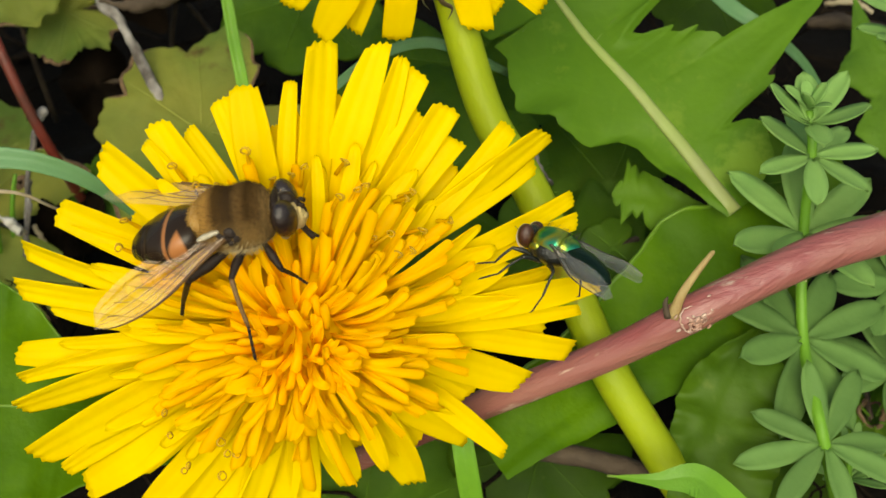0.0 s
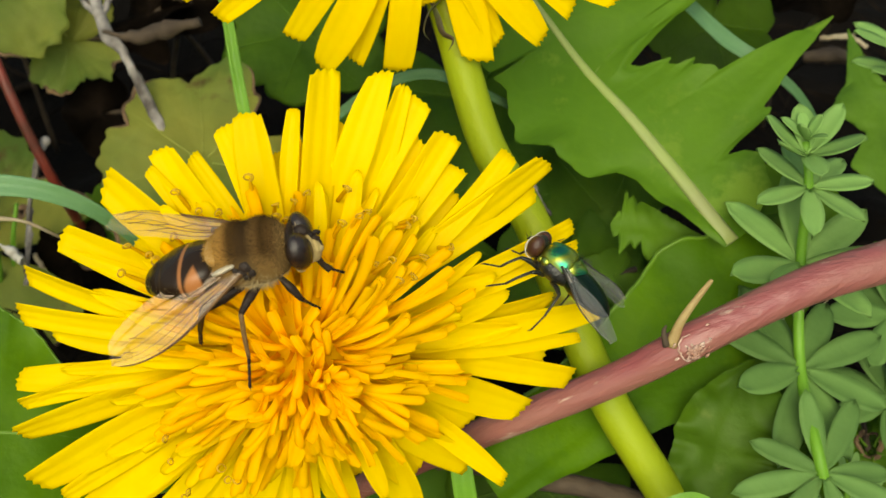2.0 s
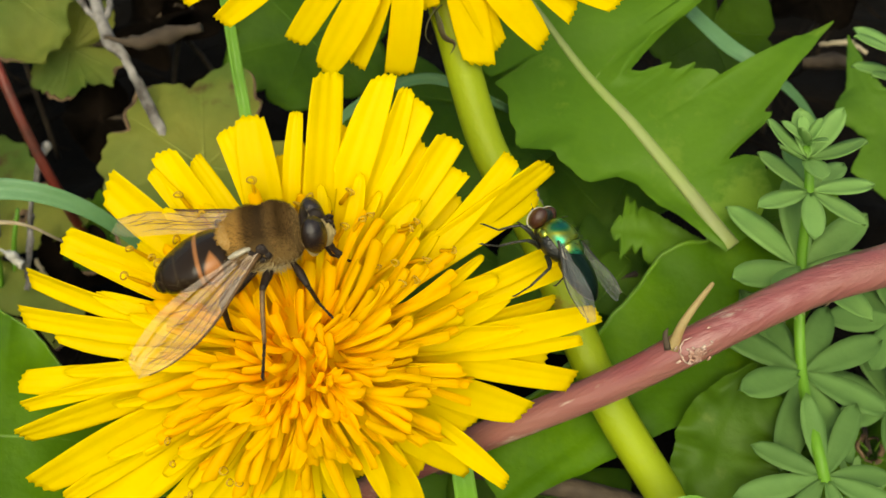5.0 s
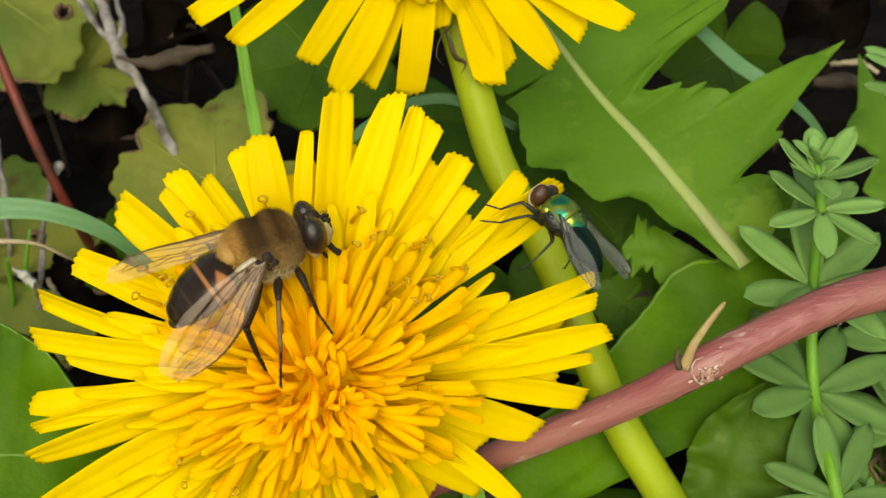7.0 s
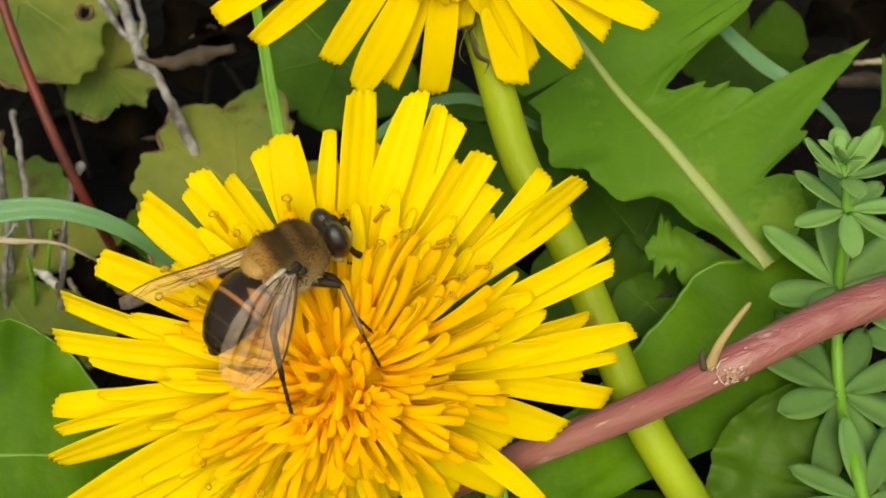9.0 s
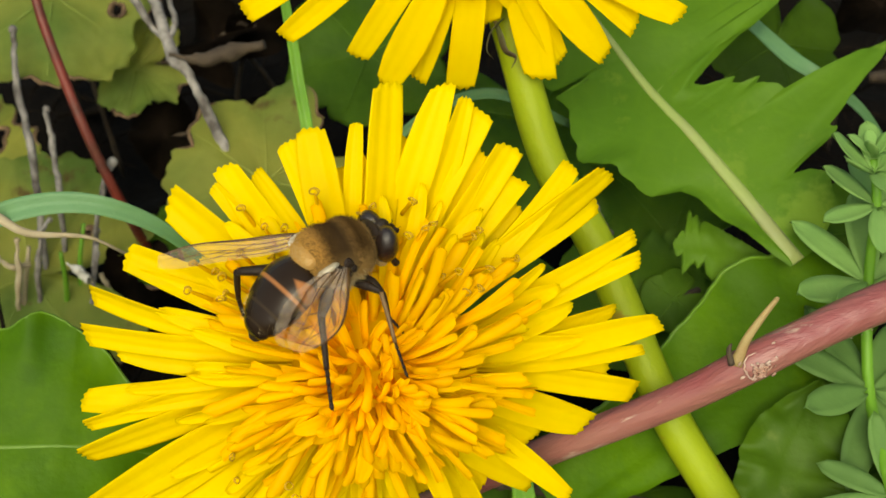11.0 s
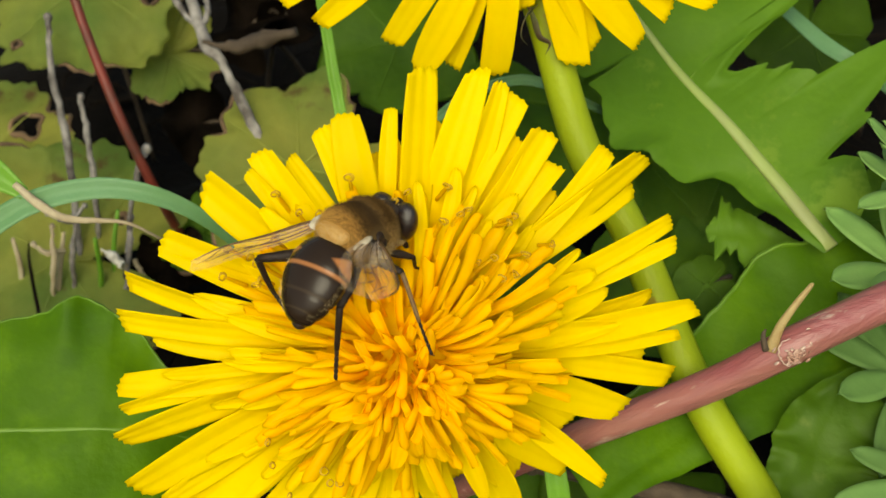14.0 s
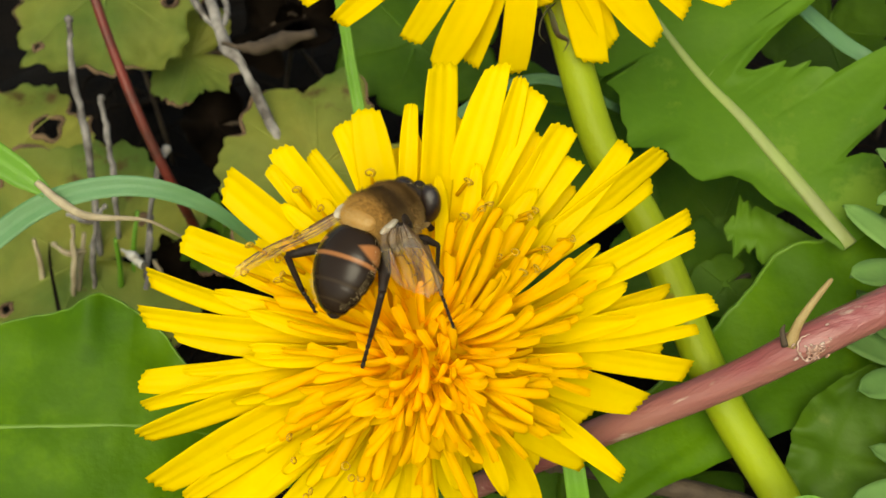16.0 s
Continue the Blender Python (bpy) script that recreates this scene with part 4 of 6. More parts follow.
bedstraw([(44.72, -14.17, 28.93), (45.67, -16.47, 20.98), (46.58, -19.11, 12.68), (49.65, -19.83, -2.19)],
         [((45.67, -16.27, 21.18), 8, 8.0, 3.0, (22, 0, 10), 0), ((46.58, -19.52, 12.27), 8, 8.0, 3.0, (22, 0, 30), 0)],
         [0.4, 0.5, 0.5], "second bedstraw stem half hidden behind the pink stem")
bedstraw([(39.18, -31.03, 13.49), (39.58, -31.80, 9.88), (42.57, -31.27, -2.31)],
         [((39.18, -31.22, 13.30), 6, 3.4, 0.9, (0, 0, 10), 1.5), ((39.58, -31.80, 9.88), 8, 5.0, 1.1, (0, 0, 30), 1.2)],
         [0.3, 0.4, 0.4], "young bedstraw shoot low by the soil")
bedstraw([(45.48, 1.07, 41.34), (48.81, 3.61, 32.57), (58.24, 13.04, 10.88)],
         [((45.37, 1.07, 41.34), 6, 5.0, 2.2, (0, 0, 10), 1), ((46.52, 0.95, 38.40), 6, 5.0, 2.2, (0, 0, 40), 1)],
         [0.4, 0.5, 0.5], "bright young bedstraw tip at the clearing's edge")


# ---- grass, twigs and straws ----
def blade(points, widths, mat, label, facing=(0, -0.7, 0.7), name="grass"):
    mid = spline(points, 7)
    nrm = Vector(facing).normalized()
    rows = []
    for i, q in enumerate(mid):
        d = (mid[min(i + 1, len(mid) - 1)] - mid[max(i - 1, 0)]).normalized()
        side = nrm.cross(d).normalized()
        up = d.cross(side)
        f = i / (len(mid) - 1) * (len(widths) - 1)
        k = min(int(f), len(widths) - 2)
        w = widths[k] + (widths[k + 1] - widths[k]) * (f - k)
        rows.append([(q + side * c * w / 2 + up * 0.18 * w * (abs(c) - 0.4), up) for c in (-1, -0.6, -0.25, 0, 0.25, 0.6, 1)])
    bm = bmesh.new()
    sheet(bm, rows, 0.12)
    ob = tagged(part(name, bm, mat, None, label), category="grass")
    bm = bmesh.new()
    tube(bm, [r[3][0] - r[3][1] * 0.02 for r in rows], [max(widths) * 0.06, max(widths) * 0.03], 6)
    part("midvein", bm, mat, ob)
    return ob


blade([(-74.28, -28.19, 16.91), (-58.63, -24.63, 31.18), (-51.92, -21.15, 35.82), (-46.72, -18.60, 38.11), (-40.45, -17.32, 38.87), (-34.96, -16.87, 37.31), (-30.36, -16.30, 32.98), (-25.62, -14.82, 23.67)], [2.4, 2.4, 2.3, 2.2, 2.0, 1.7, 1.2, 0.5], GRASS, "arching blue-green grass blade")
blade([(-89.90, 19.05, 46.82), (-66.23, -4.72, 45.01), (-54.55, -14.52, 41.93), (-50.41, -16.84, 40.43), (-47.35, -18.07, 38.75)], [2.2, 2.6, 3.0, 3.0, 2.6, 1.2], GRASS_FRESH, "wide green grass blade with a torn withered end")
stalk("straw", [(-48.10, -17.91, 39.76), (-45.74, -19.07, 38.24), (-43.30, -19.39, 36.88), (-38.64, -18.57, 35.81), (-36.31, -17.12, 32.69), (-34.67, -10.47, 23.43)], [0.35, 0.5, 0.4, 0.18, 0.15, 0.1], STRAW, "thin twisted beige straw off the torn blade", "straw", 6)
blade([(-23.24, 9.46, 48.32), (-21.30, 2.18, 43.87), (-20.53, -0.94, 40.75), (-19.65, -4.07, 37.62), (-18.90, -6.45, 30.99), (-17.78, -3.58, 15.48)], [0.9, 1.1, 1.2, 1.2, 1.3, 1.2], GRASS_FRESH, "upright fresh green grass blade")
blade([(1.63, -32.50, 19.08), (2.22, -34.50, 15.67), (2.93, -35.42, 10.50), (3.76, -34.49, 2.95)], [2.0, 2.1, 2.2, 2.2], GRASS_FRESH, "short bright green grass blade beneath the flower")
blade([(-13.29, 1.51, 30.46), (-7.69, 1.18, 35.80), (-3.04, 0.83, 38.28), (0.93, 0.59, 38.04), (6.86, 2.80, 33.17)], [0.9, 1.1, 1.1, 1.1, 0.8], GRASS, "blue-green grass blade behind the stalks")
blade([(26.43, 15.08, 38.38), (29.85, 7.80, 38.17), (33.13, 5.30, 37.08), (38.70, 6.89, 31.61), (43.97, 8.98, 23.80)], [1.5, 1.7, 1.4, 1.0, 0.7], GRASS, "pale translucent grass blade crossing the lobed leaf")
stalk("red_shoot", [(-52.72, 17.66, 44.44), (-51.28, 13.93, 40.17), (-48.83, 9.83, 33.89), (-46.21, 6.47, 26.91), (-44.02, 5.67, 18.34), (-44.05, 12.49, 1.97)], [0.5, 0.55, 0.58, 0.6, 0.6], RED_STEM, "thin dark red upright plant stem", "stem")


def twig(points, radii, mat, label, knobs=0, seed=1):
    rng = random.Random(seed)
    pts = spline(points, 7)
    pts = [q + Vector((rng.uniform(-1, 1), rng.uniform(-1, 1), rng.uniform(-1, 1))) * 0.12 for q in pts]
    bm = bmesh.new()
    tube(bm, pts, [r * rng.uniform(0.8, 1.2) for r in radii for _ in (0, 1)], 8)
    for k in range(knobs):
        q = pts[0] if k == 0 else pts[rng.randrange(len(pts))]
        ball(bm, q, (radii[0] * 1.5,) * 3, u=8, v=6)
    return tagged(part("twig", bm, mat, None, label), category="twig", group="dry twigs")


twig([(-58.05, 20.87, 33.59), (-57.72, 16.88, 29.15), (-56.31, 12.87, 24.57), (-55.80, 9.45, 17.76), (-56.07, 5.45, 7.38)], [0.38, 0.4, 0.5, 0.4, 0.35], TWIG, "bleached dry upright twig", 3, 1)
twig([(-54.66, 15.61, 25.94), (-53.66, 12.46, 22.35), (-53.19, 9.14, 17.14), (-54.28, 7.49, 6.47)], [0.32, 0.38, 0.36, 0.32], TWIG, "short bleached dry twig", 2, 2)
twig([(-45.02, 7.97, 23.97), (-45.79, 6.69, 22.63), (-47.17, 3.83, 18.12), (-49.94, 3.40, 7.48)], [0.42, 0.36, 0.32, 0.3], TWIG, "dry grey twig with a round pale tip", 1, 3)
twig([(-43.92, 29.92, 36.16), (-41.15, 23.72, 33.50), (-39.11, 19.15, 31.23), (-36.84, 16.86, 29.95), (-34.25, 13.42, 25.89), (-31.45, 11.12, 20.07), (-28.46, 13.10, 8.51)], [0.7, 0.8, 0.8, 0.6, 0.65, 0.55], TWIG, "thick weathered grey woody twig", 2, 4)
twig([(-39.19, 18.29, 31.78), (-35.30, 17.35, 31.83), (-31.99, 18.07, 32.29), (-28.03, 18.93, 32.83)], [0.3, 0.8, 1.1, 0.5], DEAD, "curled brown dead leaf on the woody twig", 0, 5)
twig([(-44.72, 26.23, 35.15), (-42.36, 23.19, 33.04), (-40.05, 21.31, 32.22), (-39.30, 23.59, 33.17), (-41.47, 28.66, 34.51)], [0.5, 0.4, 0.4, 0.3], TWIG, "looping dry tendril by the woody twig", 0, 6)
twig([(-0.20, -27.28, 11.58), (6.43, -29.46, 12.23), (12.40, -30.67, 12.43), (19.52, -31.91, 11.19), (27.42, -30.97, 3.64)], [0.6, 0.75, 0.9, 0.9, 0.8], DEAD, "grey-brown old stem lying low", 1, 7)
twig([(9.59, -2.28, 26.68), (10.36, -3.54, 25.42), (11.55, -3.10, 23.03)], [0.25, 0.3, 0.2], TWIG, "small dry twig tip behind the petals", 0, 8)
twig([(45.01, 25.84, 23.69), (48.86, 25.10, 24.36), (54.06, 25.25, 23.10)], [0.8, 1.0, 0.9], DEAD, "brown stem lying on bare soil", 0, 9)
twig([(47.72, 29.12, 24.13), (50.58, 27.61, 25.46), (53.01, 26.73, 24.57)], [0.3, 0.4, 0.3], STRAW, "pale dry straw curled over soil", 0, 10)


for k, (a, b, c) in enumerate((((-56.05, 3.79, 14.51), (-58.13, 2.00, 6.77), (-61.35, 1.66, -5.22)), ((-51.99, 2.82, 14.52), (-52.60, 2.52, 8.28), (-55.07, 2.60, -1.84)),
                               ((-62.94, 4.43, 12.94), (-63.05, 3.37, 7.30), (-66.90, 2.70, -6.49)), ((-49.97, 6.72, 15.63), (-51.04, 4.47, 10.27), (-52.64, 3.43, -2.67)))):
    stalk("grass", [a, b, c], [0.25, 0.35, 0.4], GRASS_FRESH if k % 2 else STRAW, "thin upright grass stem among dry twigs", "grass", 6)


for k, (a, b, c) in enumerate((((-57.17, 3.43, 15.72), (-57.17, 1.45, 12.04), (-59.54, 1.46, 3.33)), ((-54.22, 3.82, 15.85), (-55.36, 2.75, 11.79), (-56.60, 2.58, 4.26)),
                               ((-50.30, 1.05, 13.88), (-48.95, 0.45, 13.08), (-48.13, 0.79, 11.87)), ((-53.36, 5.23, 17.32), (-55.03, 4.00, 16.13), (-58.10, 5.26, 16.35)),
                               ((-59.75, 2.67, 13.65), (-58.19, 2.07, 12.84), (-56.39, 3.05, 12.24)))):
    twig([a, b, c], [0.25, 0.4, 0.3], TWIG if k % 2 else STRAW, "pale dry stalk bit among olive leaves", 1, 20 + k)


twig([(-50.22, -0.07, 15.38), (-48.93, -0.57, 14.79), (-47.63, -1.32, 13.91)], [0.2, 0.62, 0.5], CHIP, "whitish dry chip caught among the twigs", 0, 61)
twig([(-48.59, 4.33, 9.76), (-47.09, 2.42, 7.56), (-45.21, 0.54, 3.89)], [0.3, 0.4, 0.3], STRAW, "brown dry straw under the arching grass", 0, 62)
twig([(-47.72, 4.69, 16.20), (-47.84, 2.51, 13.73), (-48.55, -0.28, 9.07)], [0.3, 0.34, 0.3], TWIG, "thin dry upright twig under the arching grass", 1, 63)


def litter():
    """Crumbs, dead stems and withered scraps on the soil."""
    rng = random.Random(5)
    bm = bmesh.new()
    for k in range(760):
        q = Vector((rng.uniform(-75, 90), rng.uniform(-40, 140), rng.uniform(-1, 3)))
        a = rng.uniform(0, 6.3)
        flat = k % 9 == 0
        d = Vector((math.cos(a), math.sin(a), rng.uniform(-0.2, 0.5))) * (rng.uniform(5, 11) if flat else rng.uniform(4, 22))
        bend = [Vector((rng.uniform(-1, 1), rng.uniform(-1, 1), rng.uniform(0, 1))) * 0.16 * d.length for _ in (0, 1)]
        wide = rng.uniform(0.9, 2.2) if flat else rng.uniform(0.1, 0.36)
        tube(bm, spline([q, q + d * 0.35 + bend[0], q + d * 0.7 + bend[1], q + d], 3), [wide * 0.3, wide, wide * 0.8, wide * 0.2], 6, 0.16 if flat else 1)
    return tagged(part("litter", bm, HUMUS), "brown plant litter scattered on the soil, darkened as in deep shade", "litter", kind="stuff")


litter()


# ---- insects ----
def painted(name, rough, build, metal=0.0, spec=0.4):
    """A material whose colour pattern is made by build(nodes, link, x, y, z) from the body's own millimetres."""
    m = bpy.data.materials.new(name)
    m.use_nodes = True
    n, link = m.node_tree.nodes, m.node_tree.links.new
    p = n["Principled BSDF"]
    p.inputs["Roughness"].default_value = rough
    p.inputs["Metallic"].default_value = metal
    p.inputs["Specular IOR Level"].default_value = spec
    where = n.new("ShaderNodeTexCoord")
    split = n.new("ShaderNodeSeparateXYZ")
    link(where.outputs["Object"], split.inputs["Vector"])
    link(build(n, link, where.outputs["Object"], split), p.inputs["Base Color"])
    return m


def ramp(n, link, value, low, high, stops):
    r = n.new("ShaderNodeMapRange")
    r.inputs["From Min"].default_value, r.inputs["From Max"].default_value = low * MM, high * MM
    link(value, r.inputs["Value"])
    c = n.new("ShaderNodeValToRGB")
    e = c.color_ramp.elements
    while len(e) < len(stops):
        e.new(0.5)
    for k, (at, col) in enumerate(stops):
        e[k].position, e[k].color = at, (*col, 1)
    link(r.outputs["Result"], c.inputs["Fac"])
    return c.outputs["Color"]


BLACK, AMBER, TAN = (0.020, 0.012, 0.007), (0.32, 0.13, 0.045), (0.04, 0.026, 0.014)


def abdomen_color(n, link, _, split):
    """Black segments with narrow amber seams, and amber patches on the flanks of the first segment."""
    rings = ramp(n, link, split.outputs["X"], -6.0, 0.6, [(0, BLACK), (0.14, BLACK), (0.155, TAN), (0.175, BLACK), (0.31, BLACK), (0.335, TAN), (0.36, BLACK),
                                                          (0.565, BLACK), (0.59, AMBER), (0.61, AMBER), (0.63, BLACK)])
    flank = n.new("ShaderNodeMath")
    flank.operation = "ABSOLUTE"
    link(split.outputs["Y"], flank.inputs[0])
    def step(operation, a, b):
        m = n.new("ShaderNodeMath")
        m.operation = operation
        for k, v in enumerate((a, b)):
            if isinstance(v, float):
                m.inputs[k].default_value = v
            else:
                link(v, m.inputs[k])
        return m.outputs[0]
    off = step("ABSOLUTE", step("ADD", split.outputs["X"], 1.0 * MM), 0.0)
    wedge = step("SUBTRACT", step("SUBTRACT", flank.outputs[0], 1.35 * MM), step("MULTIPLY", off, 1.5))
    both = n.new("ShaderNodeMapRange")
    both.inputs["From Min"].default_value, both.inputs["From Max"].default_value = -0.15 * MM, 0.25 * MM
    link(wedge, both.inputs["Value"])
    mix = n.new("ShaderNodeMix")
    mix.data_type = "RGBA"
    link(both.outputs[0], mix.inputs["Factor"])
    link(rings, mix.inputs["A"])
    mix.inputs["B"].default_value = (0.34, 0.135, 0.045, 1)
    return mix.outputs["Result"]


def sheen_color(n, link, where, _):
    """Metallic green running to gold and blue."""
    spots = n.new("ShaderNodeTexNoise")
    spots.inputs["Scale"].default_value = 420
    spots.inputs["Detail"].default_value = 1
    link(where, spots.inputs["Vector"])
    c = n.new("ShaderNodeValToRGB")
    e = c.color_ramp.elements
    e.new(0.5)
    e.new(0.6)
    for k, (at, col) in enumerate([(0.34, (0.02, 0.20, 0.20)), (0.45, (0.05, 0.30, 0.10)), (0.54, (0.40, 0.42, 0.05)), (0.64, (0.03, 0.24, 0.14))]):
        e[k].position, e[k].color = at, (*col, 1)
    link(spots.outputs["Fac"], c.inputs["Fac"])
    return c.outputs["Color"]


def skin_color(n, link, where, split):
    """The thorax's dark brown skin under its hair."""
    dim = n.new("ShaderNodeMix")
    dim.data_type = "RGBA"
    dim.inputs["Factor"].default_value = 0.62
    link(fur_color(n, link, where, split), dim.inputs["A"])
    dim.inputs["B"].default_value = (0.012, 0.008, 0.005, 1)
    return dim.outputs["Result"]


def fur_color(n, link, _, split):
    """Hair of the thorax: gold on the flanks and behind, with dark cross bands over the back."""
    bands = ramp(n, link, split.outputs["X"], -1.6, 4.3, [(0, (0.48, 0.27, 0.07)), (0.22, (0.38, 0.21, 0.058)), (0.34, (0.085, 0.048, 0.017)), (0.53, (0.065, 0.036, 0.013)), (0.6, (0.14, 0.082, 0.03)),
                                                          (0.67, (0.12, 0.07, 0.026)), (0.74, (0.06, 0.034, 0.013)), (0.86, (0.13, 0.075, 0.027)), (1, (0.44, 0.28, 0.10))])
    flank = n.new("ShaderNodeMath")
    flank.operation = "ABSOLUTE"
    link(split.outputs["Y"], flank.inputs[0])
    lower = n.new("ShaderNodeMath")
    lower.operation = "MULTIPLY_ADD"
    lower.inputs[1].default_value, lower.inputs[2].default_value = -0.6, 1.2 * MM
    link(split.outputs["Z"], lower.inputs[0])
    both = n.new("ShaderNodeMath")
    both.operation = "ADD"
    link(flank.outputs[0], both.inputs[0])
    link(lower.outputs[0], both.inputs[1])
    edge = n.new("ShaderNodeMapRange")
    edge.inputs["From Min"].default_value, edge.inputs["From Max"].default_value = 2.0 * MM, 3.3 * MM
    link(both.outputs[0], edge.inputs["Value"])
    mix = n.new("ShaderNodeMix")
    mix.data_type = "RGBA"
    link(edge.outputs["Result"], mix.inputs["Factor"])
    link(bands, mix.inputs["A"])
    mix.inputs["B"].default_value = (0.25, 0.155, 0.055, 1)
    return mix.outputs["Result"]


ABDOMEN = painted("abdomen_black_amber", 0.27, abdomen_color, spec=0.22)
THORAX = painted("thorax_brown", 0.95, skin_color, spec=0.05)
SHEEN = painted("metallic_green", 0.36, sheen_color, 0.95)
SHEEN_DARK = material("metallic_dark_green", (0.012, 0.035, 0.02), 0.35, (0.008, 0.018, 0.012), 500, 0.2, 4000, metal=0.8)
EYE = material("eye_black_brown", (0.024, 0.014, 0.011), 0.2, (0.012, 0.008, 0.007), 2500, 0.3, 9000, spec=0.6)
EYE_RED = material("eye_red_brown", (0.055, 0.016, 0.006), 0.4, (0.035, 0.010, 0.005), 1500, 0.3, 9000, spec=0.6)
FACE = material("face_pale_yellow", (0.52, 0.40, 0.17), 0.7, (0.38, 0.27, 0.10), 1500, 0.6, 5000)
FUR = painted("hair_banded", 0.9, fur_color, spec=0.0)
FUR_PALE = material("hair_pale_yellow", (0.62, 0.50, 0.27), 0.7, (0.46, 0.34, 0.15), 800)
HONEY = material("scutellum_honey", (0.56, 0.36, 0.13), 0.5, (0.42, 0.24, 0.07), 900, 0.4, 4000, 0.2)
SHELL = material("leg_black_brown", (0.014, 0.009, 0.007), 0.5, (0.024, 0.014, 0.009), 1500, 0.4, 6000, spec=0.25)
PALE_LEG = material("leg_pale", (0.20, 0.115, 0.04), 0.5, (0.11, 0.06, 0.025), 1500)
CALYPTER = material("calypter_white", (0.72, 0.66, 0.52), 0.6, (0.55, 0.47, 0.33), 1500, 0.4, 5000, 0.3)
WING = membrane("wing_clear", (0.85, 0.66, 0.50), 0.84, 0.16, 0.18)
WING_GREY = membrane("wing_grey", (0.30, 0.30, 0.29), 0.66, 0.2)
VEIN_GREY = material("wing_vein_grey", (0.05, 0.045, 0.04), 0.5)
WING_VEIN = material("wing_vein_brown", (0.15, 0.075, 0.022), 0.5, (0.08, 0.04, 0.014), 900)
RIM_WHITE = material("eye_rim_white", (0.6, 0.57, 0.5), 0.5)
JET = material("jet_black", (0.010, 0.010, 0.010), 0.3, (0.016, 0.018, 0.014), 1500, 0.4, 5000, spec=0.5)


def hairs(bm, at, radii, count, length, rng, low=-1.0, back=0.3):
    for k in range(count):
        v = Vector((rng.gauss(0, 1), rng.gauss(0, 1), rng.gauss(0, 1))).normalized()
        if v.z < low:
            continue
        q = Vector(at) + Vector((v.x * radii[0], v.y * radii[1], v.z * radii[2]))
        d = (v + Vector((-back, 0, 0)) + Vector((rng.uniform(-1, 1), rng.uniform(-1, 1), rng.uniform(-1, 1))) * 0.55).normalized() * length * rng.uniform(0.6, 1.2)
        s = d.cross(Vector((0.3, 0.5, 0.8))).normalized() * 0.019
        t = d.cross(s).normalized() * 0.019
        a, b, c, e = bm.verts.new(q + s), bm.verts.new(q - s + t), bm.verts.new(q - s - t), bm.verts.new(q + d)
        bm.faces.new((a, b, e))
        bm.faces.new((b, c, e))
        bm.faces.new((c, a, e))


def wing(parent, root, side, sweep, rise, twist, length, width, skin, vein, label):
    """A veined wing whose x runs out along the span and y along the chord towards the trailing edge."""
    holder_turn = pose(root[0] * MM, root[1] * MM, root[2] * MM) @ pose(0, 0, 0, 0, 0, 180 - side * sweep) @ pose(0, 0, 0, 0, -rise, 0) @ pose(0, 0, 0, twist * side, 0, 0)
    def spot(s, c):
        lead = -0.08 * width * math.sin(math.pi * s) + 0.34 * width * s ** 7
        chord = width * (0.12 * (1 - s) + 1.28 * s ** 0.7 * max(0.0, 1 - s ** 3.2) ** 0.5 * (1 - 0.15 * s))
        y = lead + chord * c * (1 if s < 1 else 0)
        return Vector((length * s, side * (y - 0.1 * width), 0.16 * math.sin(c * 11) * (1 - c) + 0.10 * math.sin(s * 9 + c * 3)))
    bm = bmesh.new()
    grid = [[bm.verts.new(spot(i / 22, j / 10)) for j in range(11)] for i in range(23)]
    for i in range(22):
        for j in range(10):
            bm.faces.new((grid[i][j], grid[i + 1][j], grid[i + 1][j + 1], grid[i][j + 1]))
    bmesh.ops.remove_doubles(bm, verts=bm.verts, dist=0.01)
    w = part("wing", bm, skin, parent, label)
    w.matrix_basis = holder_turn
    r = length * 0.0042
    runs = [([spot(k / 20, 0) for k in range(20)], [r * 3.2, r * 2.2, r * 0.9])]
    for c0, c1, s1 in ((0.12, 0.10, 0.85), (0.25, 0.22, 0.97), (0.4, 0.42, 0.95), (0.55, 0.62, 0.88), (0.75, 0.86, 0.7)):
        runs.append(([spot(0.06 + (s1 - 0.06) * k / 12, c0 + (c1 - c0) * k / 12 + 0.05 * math.sin(k * 0.5)) for k in range(13)], [r * 0.8, r * 0.55, r * 0.3]))
    for s, a, b in ((0.38, 0.24, 0.42), (0.55, 0.4, 0.6), (0.72, 0.42, 0.62), (0.5, 0.6, 0.82), (0.8, 0.22, 0.42)):
        runs.append(([spot(s + 0.03 * k, a + (b - a) * k / 3) for k in range(4)], [r * 0.6, r * 0.6]))
    for line, thick in runs:
        bm = bmesh.new()
        tube(bm, line, thick, 5)
        part("vein", bm, vein, w)
    return w


